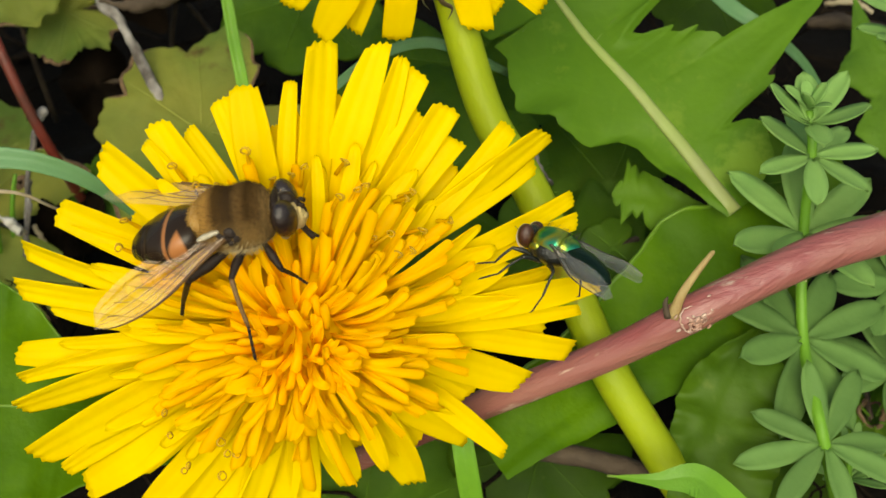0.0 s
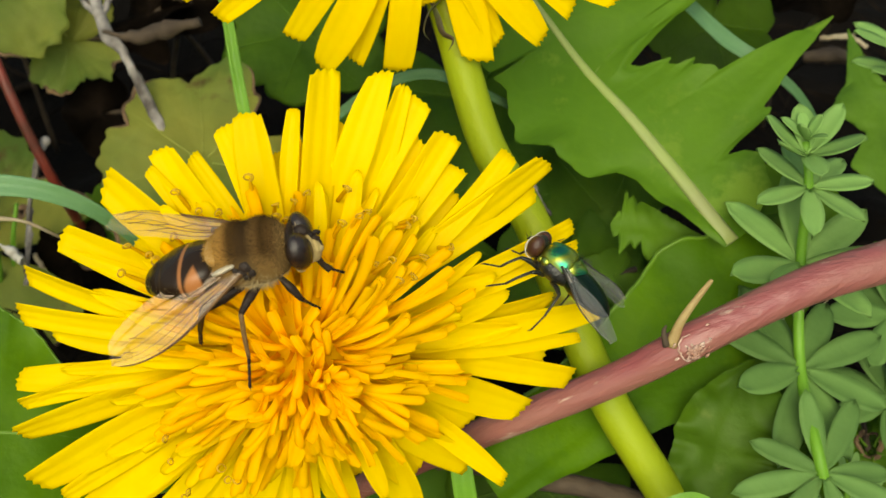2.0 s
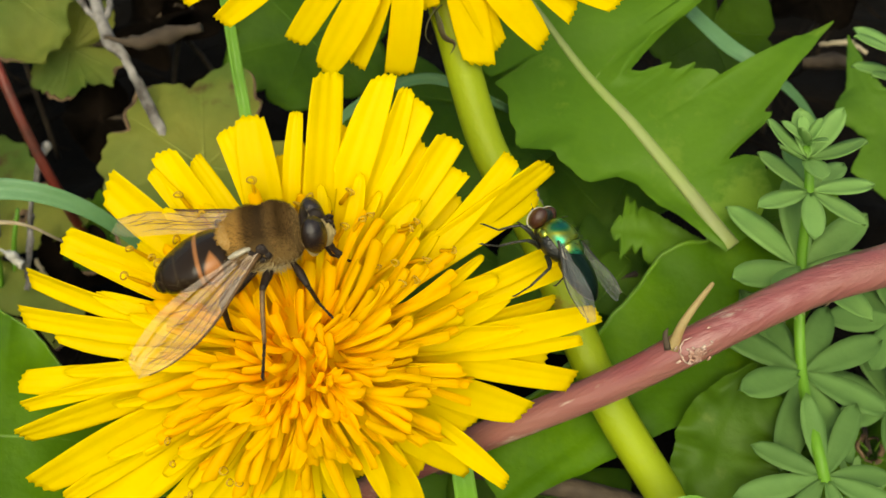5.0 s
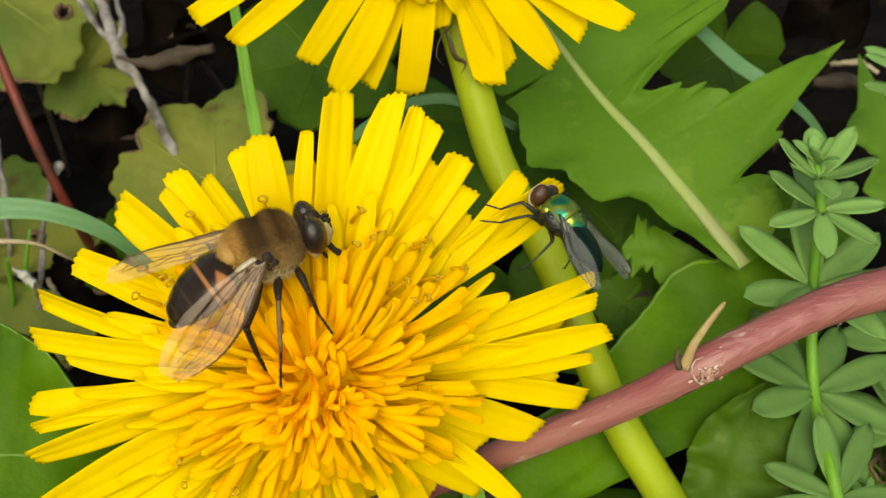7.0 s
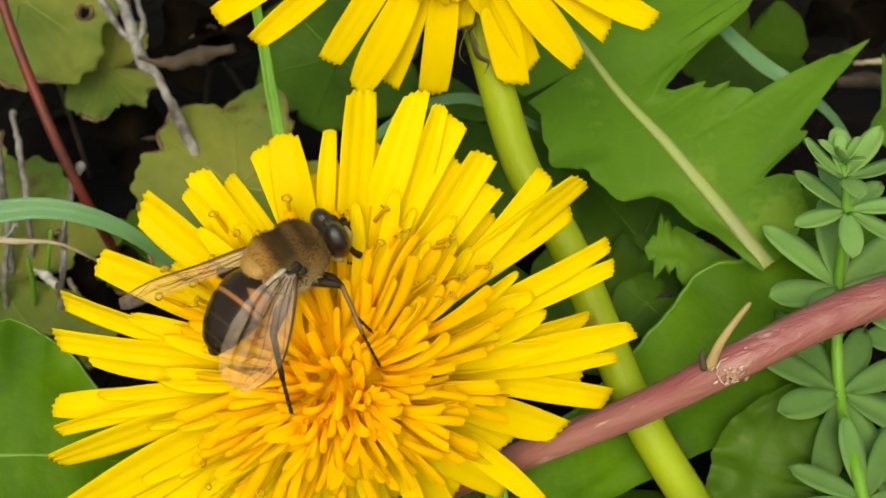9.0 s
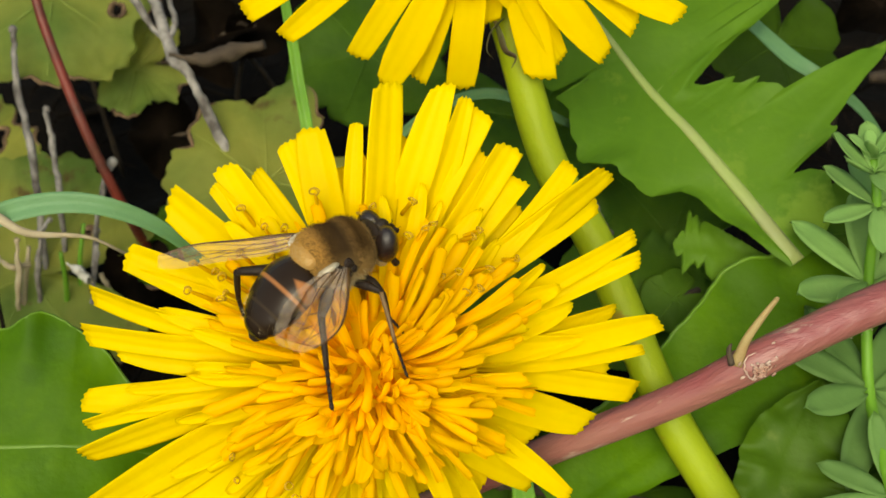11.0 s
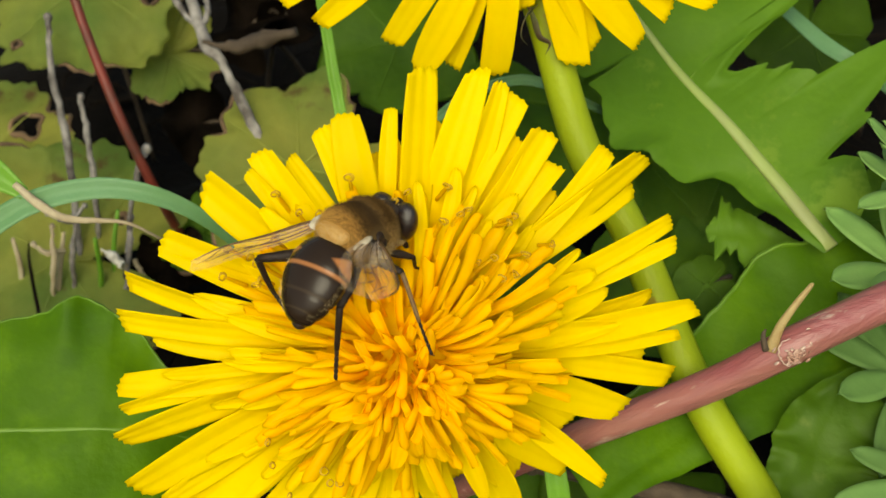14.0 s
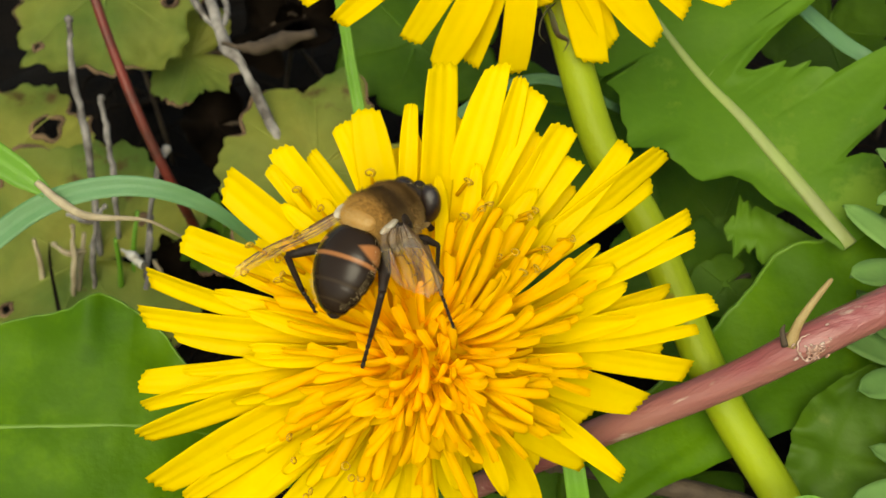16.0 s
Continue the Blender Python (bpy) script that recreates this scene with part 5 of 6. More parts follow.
def leg(parent, points, thick, upper, middle, lower):
    """A leg that turns about its hip: femur, with tibia and jointed tarsus below it."""
    hip = Vector(points[0])
    knee, ankle, toe = [Vector(q) - hip for q in points[1:]]
    top = Vector((0, 0, 0))
    bm = bmesh.new()
    tube(bm, spline([top, top.lerp(knee, 0.5) + Vector((0, 0, 0.15)), knee], 4), [thick * 0.7, thick * 1.25, thick * 0.75], 8)
    femur = part("leg", bm, upper, parent)
    femur.matrix_basis = place(hip)
    bm = bmesh.new()
    tube(bm, spline([knee, knee.lerp(ankle, 0.5) + Vector((0, 0, 0.1)), ankle], 4), [thick * 0.65, thick * 0.6, thick * 0.5], 8)
    part("tibia", bm, middle, femur)
    bm = bmesh.new()
    for k in range(5):
        a, b = ankle.lerp(toe, k / 5), ankle.lerp(toe, (k + 1.02) / 5)
        tube(bm, [a, a.lerp(b, 0.7), b], [thick * 0.32, thick * 0.46, thick * 0.3], 6)
    tube(bm, [toe, toe + Vector((0.15, 0.12, -0.15))], [0.06, 0.02], 5)
    tube(bm, [toe, toe + Vector((0.15, -0.12, -0.15))], [0.06, 0.02], 5)
    part("tarsus", bm, lower, femur)
    return femur, hip


def lathe_body(bm, stations, around=22):
    """An egg-shaped body through stations (x, half-width, half-height, z)."""
    rings = []
    pts = [spline([(q[0], q[1], 0) for q in stations], 6), spline([(q[0], q[2], 0) for q in stations], 6), spline([(q[0], q[3], 0) for q in stations], 6)]
    for a, b, c in zip(*pts):
        rings.append([bm.verts.new((a.x, max(a.y, 0.02) * math.cos(t), c.y + max(b.y, 0.02) * math.sin(t))) for t in (2 * math.pi * k / around for k in range(around))])
    for a, b in zip(rings, rings[1:]):
        for j in range(around):
            bm.faces.new((a[j], a[(j + 1) % around], b[(j + 1) % around], b[j]))
    bm.faces.new(rings[0])
    bm.faces.new(rings[-1][::-1])


WAIST = (-1.4, 0, 0.2)


def bare_sides(bm):
    """Clear the hair round the shiny plates below the wing roots."""
    for s in (1, -1):
        for v in [v for v in bm.verts if (v.co - Vector((1.15, s * 2.25, 0.8))).length < 0.88]:
            bm.verts.remove(v)


def hoverfly():
    rng = random.Random(2)
    legs, wings = {}, {}
    f = base("hoverfly", pose(0, 0, 0), "brown bee-like hoverfly with black and amber abdomen", "insect")
    bm = bmesh.new()
    lathe_body(bm, [(0.6, 1.0, 0.9, 0.0), (0.0, 1.9, 1.4, -0.02), (-1.0, 2.4, 1.72, -0.1), (-2.2, 2.52, 1.78, -0.25), (-3.4, 2.3, 1.6, -0.45), (-4.4, 1.85, 1.32, -0.68), (-5.1, 1.35, 1.0, -0.88), (-5.55, 0.85, 0.66, -1.05), (-5.75, 0.15, 0.12, -1.12)], 28)
    for v in bm.verts:
        # flattened back, and a shallow groove at each segment's edge
        if v.co.z > -0.2:
            v.co.z = -0.2 + (v.co.z + 0.2) * 0.86
        for seam in (-2.1, -3.9, -5.0):
            dent = 0.05 * math.exp(-((v.co.x - seam) / 0.14) ** 2)
            v.co.y *= 1 - dent
            v.co.z -= dent * v.co.z
    abdomen = part("abdomen", bm, ABDOMEN, f, "glossy black abdomen with amber bands")
    abdomen.matrix_basis = place(WAIST)
    bm = bmesh.new()
    ball(bm, (-5.45, 0, -1.35), (0.5, 0.6, 0.5), 0, 20, 0, 14, 10)
    part("tail_tip", bm, SHELL, abdomen)
    bm = bmesh.new()
    for k in range(420):
        x = rng.uniform(-5.3, 0.2)
        side = rng.choice((1, -1))
        w = knots([(-5.4, 0.9), (-4.4, 1.85), (-3.4, 2.3), (-2.2, 2.52), (-1.0, 2.4), (0, 1.9), (0.6, 1.0)], x)
        q = Vector((x, side * w * 0.97, 0.05 + 0.18 * x * 0.6 + rng.uniform(-0.35, 0.4)))
        d = Vector((-0.5 + rng.uniform(-0.3, 0.3), side * 0.8, rng.uniform(-0.2, 0.5))).normalized() * rng.uniform(0.14, 0.28)
        wide = Vector((0.012, 0, 0.008))
        bm.faces.new([bm.verts.new(q + wide), bm.verts.new(q - wide), bm.verts.new(q + d)])
    part("abdomen_hair", bm, FUR_PALE, abdomen, "fine pale hair along the abdomen's sides")
    bm = bmesh.new()
    lathe_body(bm, [(4.15, 0.9, 0.9, 0.3), (3.7, 1.85, 1.7, 0.35), (2.4, 2.35, 2.25, 0.4), (0.8, 2.42, 2.3, 0.45), (-0.6, 2.05, 1.9, 0.5), (-1.4, 1.2, 1.1, 0.55)])
    part("thorax", bm, THORAX, f, "furry olive-brown thorax")
    bm = bmesh.new()
    hairs(bm, (2.4, 0, 0.38), (1.72, 2.30, 2.22), 13000, 0.5, rng, -0.4, 0.8)
    hairs(bm, (0.5, 0, 0.45), (1.9, 2.32, 2.18), 11000, 0.52, rng, -0.4, 0.8)
    bare_sides(bm)
    part("thorax_hair", bm, FUR, f, "velvety golden hair with dark bands over the back")
    bm = bmesh.new()
    hairs(bm, (1.6, 0, 0.2), (2.2, 2.2, 2.05), 4200, 0.7, rng, -1, 0.1)
    for v in [v for v in bm.verts if v.co.z > 0.3]:
        bm.verts.remove(v)
    part("breast_hair", bm, FUR_PALE, f, "pale yellow hair below the thorax")
    bm = bmesh.new()
    ball(bm, (-0.95, 0, 1.3), (0.95, 1.6, 0.76), 0, -24, 0, 20, 12)
    part("scutellum", bm, HONEY, f)
    bm = bmesh.new()
    hairs(bm, (-0.95, 0, 1.3), (0.9, 1.55, 0.72), 700, 0.3, rng, 0.0, 0.8)
    part("scutellum_hair", bm, FUR, f)
    for s in (1, -1):
        bm = bmesh.new()
        for at, size in (((1.35, 2.05, 1.0), (0.5, 0.3, 0.4)), ((0.95, 2.1, 0.6), (0.46, 0.3, 0.34)), ((1.7, 2.05, 0.5), (0.32, 0.26, 0.4)), ((1.2, 2.12, 0.2), (0.3, 0.26, 0.24)), ((0.55, 2.05, 0.9), (0.26, 0.24, 0.2))):
            ball(bm, (at[0], s * (at[1] + 0.28), at[2]), (size[0], 0.16, size[2]), s * 20, 25, 10, 14, 10)
        part("pleuron", bm, SHELL, f, "dark brown patch at the wing root")
    head = base("head", pose(0, 0, 0), "", "")
    head.parent = f
    bm = bmesh.new()
    ball(bm, (5.35, 0, 0.0), (0.78, 1.05, 1.4), u=18, v=12)
    ball(bm, (5.75, 0, -0.3), (0.6, 0.7, 1.15), 0, 8, 0, 16, 10)
    ball(bm, (6.15, 0, -0.35), (0.32, 0.4, 0.42), u=10, v=8)
    ball(bm, (4.65, 0, -0.75), (0.6, 1.55, 0.95), u=16, v=10)
    part("face", bm, FACE, head)
    for s in (1, -1):
        bm = bmesh.new()
        ball(bm, (4.98, s * 1.08, 0.42), (0.92, 1.18, 1.62), s * -16, 4, s * 14, 24, 16)
        part("eye", bm, EYE, head, "large glossy dark compound eye")
        bm = bmesh.new()
        tube(bm, [(5.9, s * 0.22, 0.75), (6.2, s * 0.3, 0.85), (6.42, s * 0.36, 0.6)], [0.13, 0.17, 0.2], 7)
        tube(bm, [(6.35, s * 0.34, 0.75), (6.55, s * 0.6, 1.05)], [0.04, 0.02], 4)
        part("antenna", bm, SHELL, head)
    bm = bmesh.new()
    ball(bm, (4.5, 0, 0.3), (0.5, 1.95, 1.62), u=20, v=12)
    part("occiput", bm, SHELL, head)
    bm = bmesh.new()
    ball(bm, (5.3, 0, 1.25), (0.62, 0.5, 0.62), u=14, v=10)
    ball(bm, (5.75, 0, 0.8), (0.38, 0.36, 0.42), u=12, v=8)
    tube(bm, [(6.1, 0, 0.7), (6.35, 0, 0.1), (6.35, 0, -0.6)], [0.17, 0.14, 0.1], 6)
    part("face_stripe", bm, SHELL, head)
    bm = bmesh.new()
    tube(bm, spline([(5.7, 0, -1.1), (5.95, 0, -1.9), (6.3, 0, -2.5)], 4), [0.28, 0.22, 0.28], 8)
    part("proboscis", bm, SHELL, head)
    bm = bmesh.new()
    hairs(bm, (4.75, 0, 0.1), (0.9, 1.5, 1.5), 300, 0.36, rng, -1, -0.2)
    part("head_hair", bm, FUR_PALE, head)
    for s in (1, -1):
        wings[s] = wing(f, (0.7, s * 2.15, 0.85), s, 42, -5, 14 if s > 0 else 0, 11.6, 5.2, WING, WING_VEIN, "clear amber-tinted veined wing")
        bm = bmesh.new()
        ball(bm, (-0.35, s * 2.3, 1.1), (0.85, 0.5, 0.22), s * 25, -15, 0, 12, 8)
        ball(bm, (0.2, s * 2.2, 1.2), (0.4, 0.4, 0.2), s * 25, 0, 0, 10, 6)
        part("calypter", bm, CALYPTER, f, "whitish flap at the wing root")
        legs[s, "front"] = leg(f, [(2.9, s * 1.0, -1.4), (4.8, s * 2.3, -1.75), (5.5, s * 2.2, -3.9), (6.85, s * 2.45, -5.1)], 0.27, SHELL, SHELL, SHELL)
        legs[s, "mid"] = leg(f, [(1.6, s * 1.2, -1.4), (2.0, s * 3.95, -1.4), (1.35, s * 5.8, -4.65), (0.85, s * 7.3, -6.65)], 0.3, SHELL, PALE_LEG, SHELL)
        legs[s, "hind"] = leg(f, [(0.2, s * 1.2, -1.4), (-1.8, s * 3.95, -1.8), (-2.3, s * 5.45, -5.15), (-2.55, s * 6.45, -7.8)] if s < 0 else
                               [(0.2, 1.2, -1.4), (-2.7, 6.1, -1.3), (-3.0, 7.0, -4.3), (-3.0, 7.3, -6.3)], 0.40, SHELL, SHELL, SHELL)
    return f, legs, abdomen, wings


def greenbottle():
    rng = random.Random(4)
    f = base("greenbottle_fly", pose(0, 0, 0), "metallic green bottle fly with red-brown eyes", "insect")
    bm = bmesh.new()
    lathe_body(bm, [(0.3, 0.8, 0.7, 0.1), (-0.3, 1.25, 1.0, 0.02), (-1.5, 1.4, 1.1, -0.1), (-2.8, 1.2, 0.9, -0.25), (-3.7, 0.7, 0.55, -0.4), (-4.2, 0.1, 0.1, -0.5)])
    part("abdomen", bm, SHEEN_DARK, f, "dark metallic green abdomen")
    bm = bmesh.new()
    lathe_body(bm, [(2.85, 0.6, 0.55, 0.3), (2.5, 1.2, 1.05, 0.35), (1.6, 1.5, 1.3, 0.4), (0.7, 1.5, 1.3, 0.42), (0.35, 1.36, 1.14, 0.42)])
    part("thorax", bm, SHEEN, f, "shining green and gold thorax")
    bm = bmesh.new()
    lathe_body(bm, [(0.55, 1.1, 0.8, 0.5), (0.2, 1.34, 1.06, 0.5), (-0.3, 1.1, 0.85, 0.55), (-0.75, 0.6, 0.5, 0.7), (-0.95, 0.15, 0.15, 0.8)], 20)
    part("scutellum", bm, SHEEN, f, "shining green rear plate of the thorax")
    bm = bmesh.new()
    ball(bm, (1.2, 0, -0.12), (1.8, 1.68, 1.12), u=24, v=16)
    ball(bm, (2.3, 0, -0.4), (0.85, 1.1, 0.9), u=12, v=8)
    part("breast", bm, JET, f)
    for s in (1, -1):
        bm = bmesh.new()
        ball(bm, (2.1, s * 1.36, 0.1), (0.42, 0.25, 0.36), 0, 0, s * -15, 12, 8)
        ball(bm, (2.5, s * 1.0, -0.1), (0.3, 0.25, 0.3), 0, 0, 0, 12, 8)
        part("side_plate", bm, SHEEN, f, "small green plate on the dark breast")
        bm = bmesh.new()
        ball(bm, (-0.1, s * 1.4, 0.35), (0.55, 0.42, 0.16), s * 20, -10, 0, 10, 6)
        part("calypter", bm, RIM_WHITE, f, "pale flap at the wing root")
    head = base("head", pose(0, 0, 0), "", "")
    head.parent = f
    bm = bmesh.new()
    ball(bm, (3.4, 0, 0.2), (0.7, 1.15, 1.0), u=16, v=10)
    part("skull", bm, JET, head)
    for s in (1, -1):
        bm = bmesh.new()
        ball(bm, (3.45, s * 0.78, 0.36), (0.66, 0.7, 0.95), s * -12, 8, s * 10, 20, 14)
        part("eye", bm, EYE_RED, head, "red-brown compound eye")
        bm = bmesh.new()
        ring = [Vector((3.5 + 0.69 * math.cos(q), s * (0.95 - 0.2 * math.cos(q)), 0.32 + 0.95 * math.sin(q))) for q in (radians(-120 + 20 * k) for k in range(11))]
        tube(bm, ring, [0.03, 0.075, 0.03], 6)
        part("eye_rim", bm, RIM_WHITE, head, "silvery white rim before the eye")
        bm = bmesh.new()
        tube(bm, [(4.1, s * 0.2, 0.5), (4.45, s * 0.3, 0.2)], [0.1, 0.06], 6)
        tube(bm, [(4.35, s * 0.28, 0.3), (4.7, s * 0.6, 0.6)], [0.03, 0.015], 4)
        part("antenna", bm, JET, head)
    bm = bmesh.new()
    for k in range(60):
        a, x = rng.uniform(-80, 80), rng.uniform(-0.6, 2.6)
        q = Vector((x, 1.25 * math.sin(radians(a)), 0.4 + 1.12 * math.cos(radians(a))))
        tube(bm, [q, q + Vector((-0.25, 0.35 * math.sin(radians(a)), 0.5 * math.cos(radians(a))))], [0.025, 0.01], 4)
    part("bristles", bm, JET, f)
    for s in (1, -1):
        wing(f, (0.7, s * 1.3, 0.75), s, 30 if s > 0 else 52, -11, 8 if s > 0 else -18, 7.1, 3.1, WING_GREY, VEIN_GREY, "smoky grey clear wing")
        leg(f, [(2.3, s * 0.7, -1.0), (3.7, s * 1.9, -0.7), (4.5, s * 2.4, -2.2), (5.6, s * 2.9, -2.7)], 0.18, JET, JET, JET)
        leg(f, [(1.6, s * 0.9, -1.1), (2.3, s * 2.6, -0.8), (3.2, s * 3.9, -2.4), (4.0, s * 4.9, -3.0)], 0.18, JET, JET, JET)
        leg(f, [(0.8, s * 0.9, -1.1), (-0.4, s * 2.3, -0.9), (-0.6, s * 3.2, -2.7), (-0.5, s * 4.0, -3.9)], 0.18, JET, JET, JET)
    return f


hover, hover_legs, hover_abdomen, hover_wings = hoverfly()
bottle = greenbottle()


# ---- what moves ----
def motions():
    walk(hover, [
        (0.0, pose(-0.01598, -0.03713, 0.04948, -4.6, -11.6, 3.1)),
        (0.5, pose(-0.01592, -0.03733, 0.04959, -5.0, -11.7, 2.9)),
        (1.0, pose(-0.01586, -0.03752, 0.04990, -5.5, -11.9, 2.7)),
        (1.5, pose(-0.01525, -0.03811, 0.04966, -5.5, -12.0, 3.7)),
        (2.0, pose(-0.01491, -0.03822, 0.04964, -5.9, -13.7, 3.6)),
        (2.5, pose(-0.01426, -0.03829, 0.04945, -6.8, -12.5, 4.6)),
        (3.0, pose(-0.01389, -0.03823, 0.04947, -7.6, -10.7, 5.0)),
        (3.5, pose(-0.01391, -0.03781, 0.04988, -7.3, -8.1, 1.5)),
        (4.0, pose(-0.01388, -0.03758, 0.05000, -8.7, -7.5, 3.5)),
        (6.5, pose(-0.01511, -0.03670, 0.05078, -6.8, -11.7, 18.1)),
        (7.0, pose(-0.01500, -0.03696, 0.05071, -10.1, -10.9, 21.9)),
        (7.5, pose(-0.01552, -0.03759, 0.05036, -13.5, -12.3, 27.1)),
        (8.0, pose(-0.01520, -0.03772, 0.05049, -16.4, -10.7, 27.7)),
        (8.5, pose(-0.01520, -0.03757, 0.05024, -14.5, -10.1, 28.8)),
        (9.0, pose(-0.01491, -0.03764, 0.04999, -12.7, -11.9, 32.1)),
        (11.5, pose(-0.01329, -0.03802, 0.05041, -4.9, 7.2, 34.3)),
        (12.0, pose(-0.01317, -0.03825, 0.05108, -3.6, 9.7, 35.6)),
        (12.5, pose(-0.01359, -0.03811, 0.05181, -3.1, 1.2, 48.6)),
        (13.0, pose(-0.01405, -0.03847, 0.05113, -4.2, 12.5, 41.8)),
        (13.5, pose(-0.01406, -0.03852, 0.05107, -6.0, 10.0, 45.2)),
        (14.0, pose(-0.01422, -0.03838, 0.05118, -7.4, 12.1, 48.8)),
        (14.5, pose(-0.01442, -0.03856, 0.05142, -8.3, 15.1, 50.4)),
        (15.0, pose(-0.01411, -0.03838, 0.05119, -10.0, 19.2, 52.6)),
        (15.5, pose(-0.01365, -0.03781, 0.05208, -9.8, 8.1, 55.8)),
        (16.0, pose(-0.01374, -0.03830, 0.05183, -10.2, 9.9, 51.9)),
    ])
    walk(bottle, [
        (0.0, pose(0.00955, -0.03377, 0.04310, 30.6, 2.9, 142.8)),
        (0.5, pose(0.00960, -0.03386, 0.04334, 30.5, 1.2, 143.1)),
        (1.0, pose(0.00984, -0.03372, 0.04395, 31.4, -14.5, 137.5)),
        (1.5, pose(0.00985, -0.03387, 0.04384, 31.5, -7.4, 135.5)),
        (2.0, pose(0.00983, -0.03394, 0.04404, 30.4, -20.2, 143.3)),
        (2.5, pose(0.00986, -0.03387, 0.04403, 30.3, -19.7, 143.5)),
        (3.0, pose(0.00982, -0.03381, 0.04393, 32.4, -13.1, 133.8)),
        (3.5, pose(0.00994, -0.03386, 0.04388, 31.9, -13.5, 137.7)),
        (4.0, pose(0.00999, -0.03384, 0.04404, 33.1, -6.8, 133.1)),
        (4.2, pose(0.00984, -0.03373, 0.04420, 33.7, -9.4, 130.9)),
        (6.3, pose(0.00898, -0.03133, 0.04718, 34.4, -32.1, 141.6)),
        (6.5, pose(0.00885, -0.03150, 0.04704, 33.5, -30.8, 143.9)),
        (6.8, pose(0.00875, -0.03061, 0.04791, 34.9, -29.9, 139.3)),
        (7.0, pose(0.00875, -0.03044, 0.04801, 35.7, -16.1, 129.9)),
        (7.1, pose(0.01044, -0.02973, 0.04875, 36.8, -18.2, 123.8)),
        (7.2, pose(0.01088, -0.02791, 0.05076, 36.3, 3.1, 112.7)),
        (7.3, pose(0.02781, -0.00560, 0.05450, 36.3, 3.1, 112.7)),
        (7.4, pose(0.05886, 0.02070, 0.06557, 36.3, 3.1, 112.7)),
        (7.5, pose(0.12000, 0.05000, 0.14000, 27.2, 1.9, 106.6)),
        (8.0, pose(0.25000, -0.10000, 0.10000, 27.2, 1.9, 106.6)),
        (8.5, pose(0.3, -0.25, 0.004, 0, 0, 30)),
        (16.0, pose(0.3, -0.25, 0.004, 0, 0, 30)),
    ])
    # its abdomen droops and swings from the waist
    walk(hover_abdomen, [(t, place(WAIST) @ pose(0, 0, 0, 0, -droop, swing)) for t, droop, swing in (
        (0.0, 3.0, -8.5),
        (0.5, 2.0, -8.4),
        (1.0, 1.2, -8.3),
        (1.5, 0.5, -8.4),
        (2.0, -0.9, -7.9),
        (2.5, -3.5, -5.6),
        (3.0, -4.6, -2.0),
        (3.5, -1.3, 0.7),
        (4.0, -0.4, 3.4),
        (6.5, 10.0, 2.9),
        (7.0, 10.1, 8.3),
        (7.5, 11.7, 11.5),
        (8.0, 13.2, 11.0),
        (8.5, 14.0, 9.9),
        (9.0, 14.1, 11.5),
        (11.5, 27.3, 6.1),
        (12.0, 27.9, 7.4),
        (12.5, 30.0, 7.2),
        (13.0, 33.4, 7.1),
        (13.5, 35.6, 7.1),
        (14.0, 35.7, 10.8),
        (14.5, 36.5, 14.4),
        (15.0, 38.4, 10.6),
        (15.5, 38.0, 7.2),
        (16.0, 39.9, 8.2),
    )])
    # the hoverfly's legs step as it turns
    left_hind, left_hip = hover_legs[1, "hind"]
    walk(left_hind, [(t, place(left_hip) @ pose(0, 0, 0, rx, ry, rz)) for t, rx, ry, rz in ((0, 4, 2, 0), (9, 0, 0, 2), (11.5, 6, -1, 33), (12.5, -1, -9, 32), (13.5, -3, -6, 19), (14.5, -3, -5, 10), (16, -9, -3, 9))])
    knee = Vector((-2.9, 4.9, 0.1)) * MM
    for shin in left_hind.children:
        walk(shin, [(t, Matrix.Translation(knee) @ pose(0, 0, 0, rx, ry, rz) @ Matrix.Translation(-knee)) for t, rx, ry, rz in ((0, -22, -18, -4), (9, -22, -18, -4), (11.5, -7, -11, -2), (12.5, -6, -11, -2), (13.5, -13, -12, -3), (14.5, -27, -22, -6), (16, -20, -10, -6))])
    def step_leg(which, steps):
        moved, hip = hover_legs[-1, which]
        walk(moved, [(t, place(hip) @ pose(0, 0, 0, rx, ry, rz)) for t, rx, ry, rz in steps])
    step_leg("hind", ((0, 39, 25, -14), (4, 36, 19, -34), (6.5, 45, -5, -16), (7, 42, -3, -12), (8, 35, 10, -18), (9, 13, 5, -12), (11.5, -6, 5, -3), (13.5, 23, -6, -31), (16, 35, 6, -7)))
    step_leg("mid", ((0, 16, -24, -36), (3, 17, -6, -50), (4.2, -4, -18, -24), (6.5, 10, 1, -34), (7, 5, 0, -24), (7.5, 6, 8, 8), (8, 12, 16, 24), (9, 5, 22, 38), (11.5, 0, 0, 15), (14.5, 4, -14, -5), (16, -14, 4, -10)))
    step_leg("front", ((0, 35, 25, -20), (1, 41, 10, -10), (1.5, 45, 20, 5), (3, 45, 42, -8), (4, 36, 24, -12), (6.5, 1, 17, -49), (8, 1, 24, -46), (9, -14, 16, -37), (11.5, 15, 14, -37), (14.5, 29, -11, -6), (16, 7, 18, -2)))
    # the wings swing from their roots
    for side, swings in ((1, ((0.0, 2, -3, 7), (3.0, 7, 6, 13), (6.5, 7, -11, 12), (8.0, 4, 1, 20), (11.5, 1, -7, 3), (12.5, -4, -18, 8), (13.5, -4, -19, -8), (16.0, -6, -28, -21))),
                         (-1, ((0.0, 20, -5, -19), (3.0, 32, 2, -14), (6.5, 6, 3, 12), (8.0, 43, 26, 30), (11.5, -1, 17, 14), (12.5, 19, 25, 11), (13.5, 4, 22, 10), (16.0, 16, 20, 21)))):
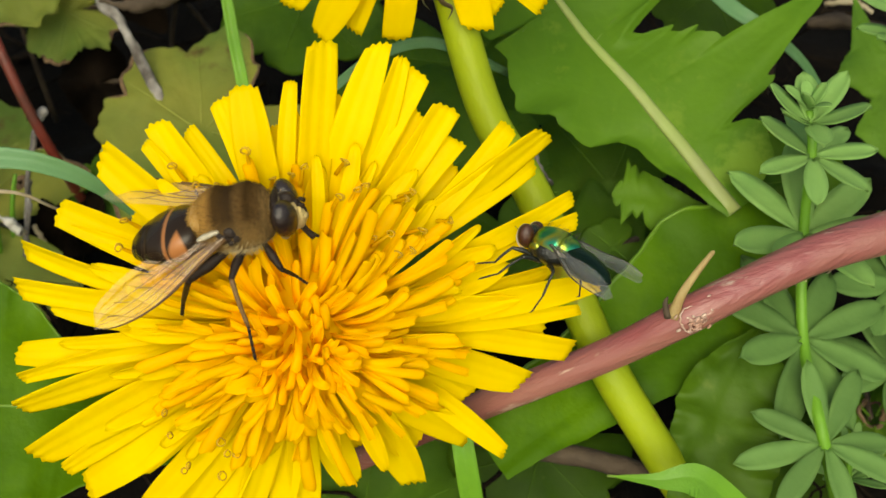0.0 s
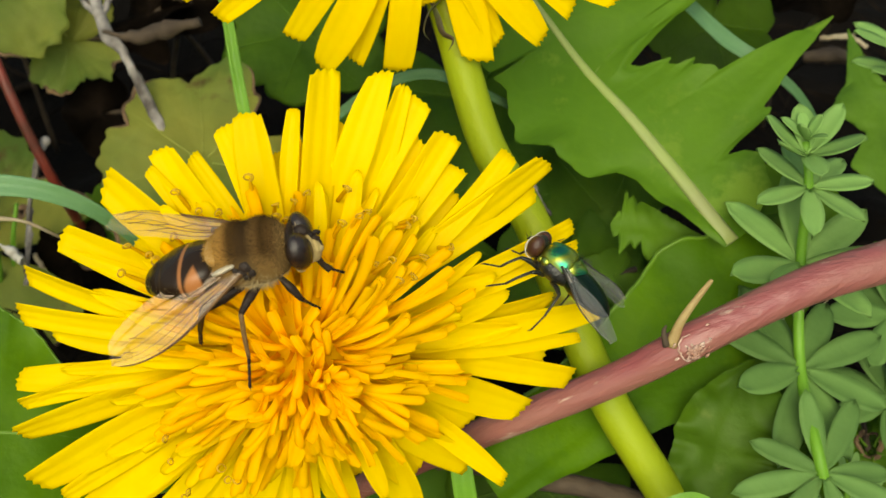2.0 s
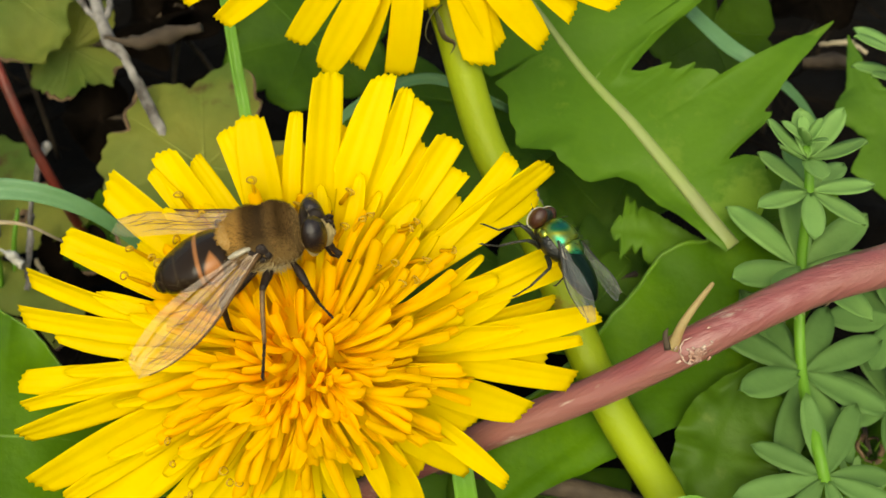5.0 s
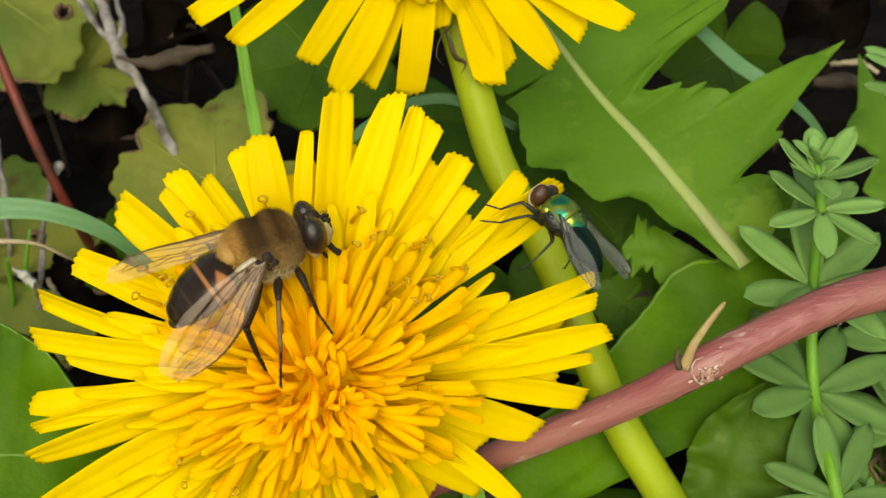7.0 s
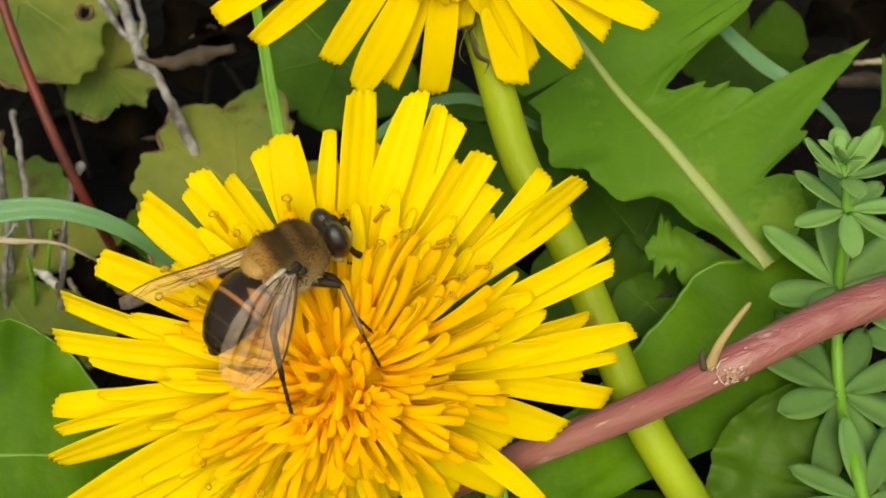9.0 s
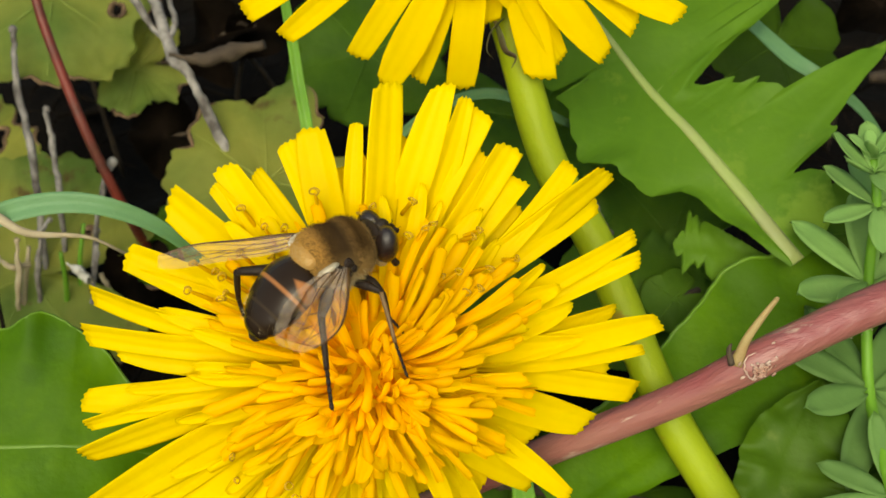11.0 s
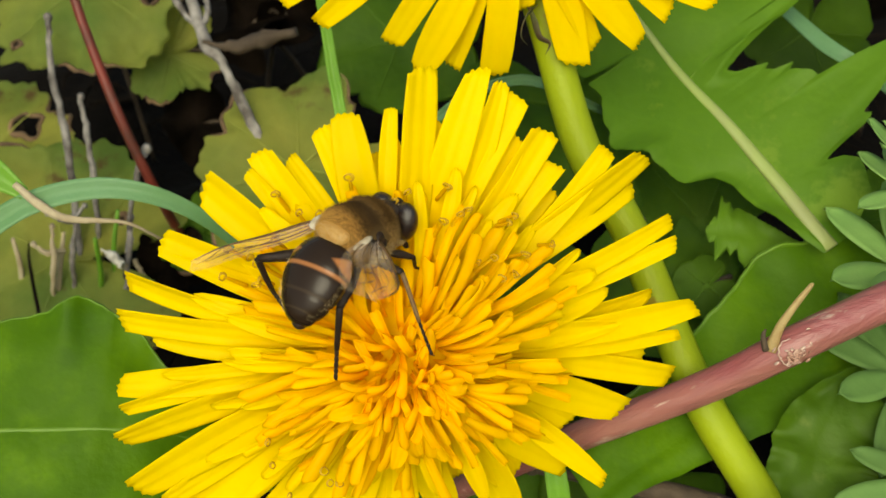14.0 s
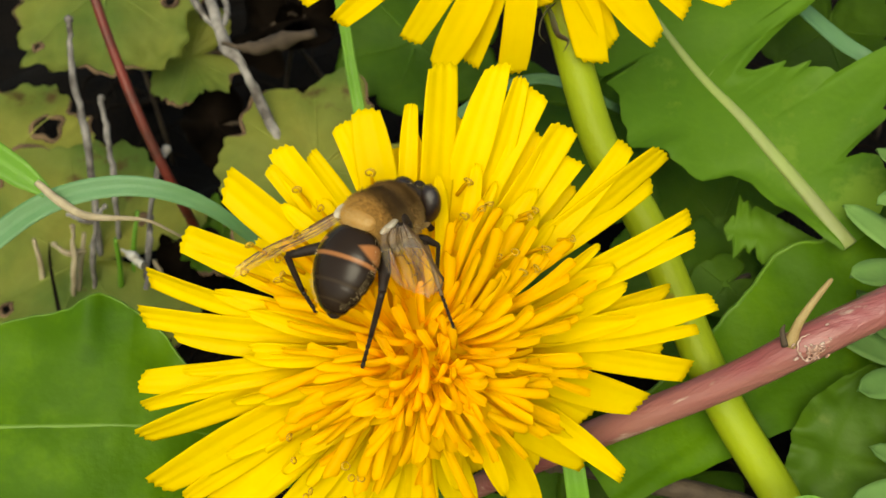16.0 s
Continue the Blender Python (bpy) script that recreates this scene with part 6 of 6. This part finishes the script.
        rest = hover_wings[side].matrix_basis.copy()
        root = rest.translation.copy()
        turn = rest.to_3x3().to_4x4()
        walk(hover_wings[side], [(t, Matrix.Translation(root) @ pose(0, 0, 0, rx, ry, rz) @ turn) for t, rx, ry, rz in swings])
    # the open flower sways a little on its stalk
    walk(open_flower, [
        (0.0, pose(-0.011308, -0.034503, 0.036883, 63.620, 3.566, 7.149)),
        (0.5, pose(-0.011294, -0.034508, 0.036933, 63.616, 3.603, 7.195)),
        (1.0, pose(-0.011279, -0.034606, 0.037038, 63.805, 3.473, 7.143)),
        (1.5, pose(-0.011271, -0.034658, 0.037092, 63.809, 3.446, 7.160)),
        (2.0, pose(-0.011278, -0.034596, 0.037050, 63.568, 3.532, 7.179)),
        (2.5, pose(-0.011285, -0.034554, 0.037024, 63.500, 3.535, 7.097)),
        (3.0, pose(-0.011291, -0.034587, 0.037063, 63.625, 3.437, 6.936)),
        (3.5, pose(-0.011292, -0.034630, 0.037107, 63.746, 3.371, 6.855)),
        (4.0, pose(-0.011280, -0.034641, 0.037113, 63.833, 3.430, 6.977)),
        (6.5, pose(-0.011194, -0.034590, 0.037009, 64.297, 3.586, 7.561)),
        (7.0, pose(-0.011188, -0.034712, 0.037127, 63.582, 3.613, 7.872)),
        (7.5, pose(-0.011185, -0.034871, 0.037275, 63.753, 3.472, 7.992)),
        (8.0, pose(-0.011196, -0.034943, 0.037345, 63.940, 3.336, 7.922)),
        (8.5, pose(-0.011200, -0.034905, 0.037312, 63.724, 3.346, 7.942)),
        (9.0, pose(-0.011164, -0.034837, 0.037256, 63.337, 3.587, 8.360)),
        (11.5, pose(-0.011070, -0.035243, 0.037617, 63.242, 3.881, 9.411)),
        (12.0, pose(-0.011078, -0.035431, 0.037791, 63.506, 3.664, 9.196)),
        (12.5, pose(-0.011089, -0.035466, 0.037828, 63.541, 3.534, 9.053)),
        (13.0, pose(-0.011074, -0.035467, 0.037828, 63.639, 3.540, 9.182)),
        (13.5, pose(-0.011053, -0.035529, 0.037875, 63.743, 3.591, 9.362)),
        (14.0, pose(-0.011054, -0.035684, 0.038002, 63.940, 3.561, 9.391)),
        (14.5, pose(-0.011046, -0.035819, 0.038113, 64.324, 3.552, 9.431)),
        (15.0, pose(-0.011028, -0.035744, 0.038043, 64.334, 3.665, 9.551)),
        (15.5, pose(-0.011014, -0.035653, 0.037957, 64.133, 3.778, 9.740)),
        (16.0, pose(-0.010983, -0.035708, 0.037992, 64.271, 3.853, 10.030)),
    ])
    # petals that bend under the fly's weight
    for az, petal in open_petals:
        bend = {21.5: -7, 17.2: -7}.get(az)
        if bend:
            rest = pose(0, 0, 0, 0, 0, az)
            down = pose(0, 0, 0, 0, 0, az + bend)
            walk(petal, [(0, rest), (4.2, rest), (6.3, down), (7.1, down), (7.3, rest), (16.0, rest)])


motions()
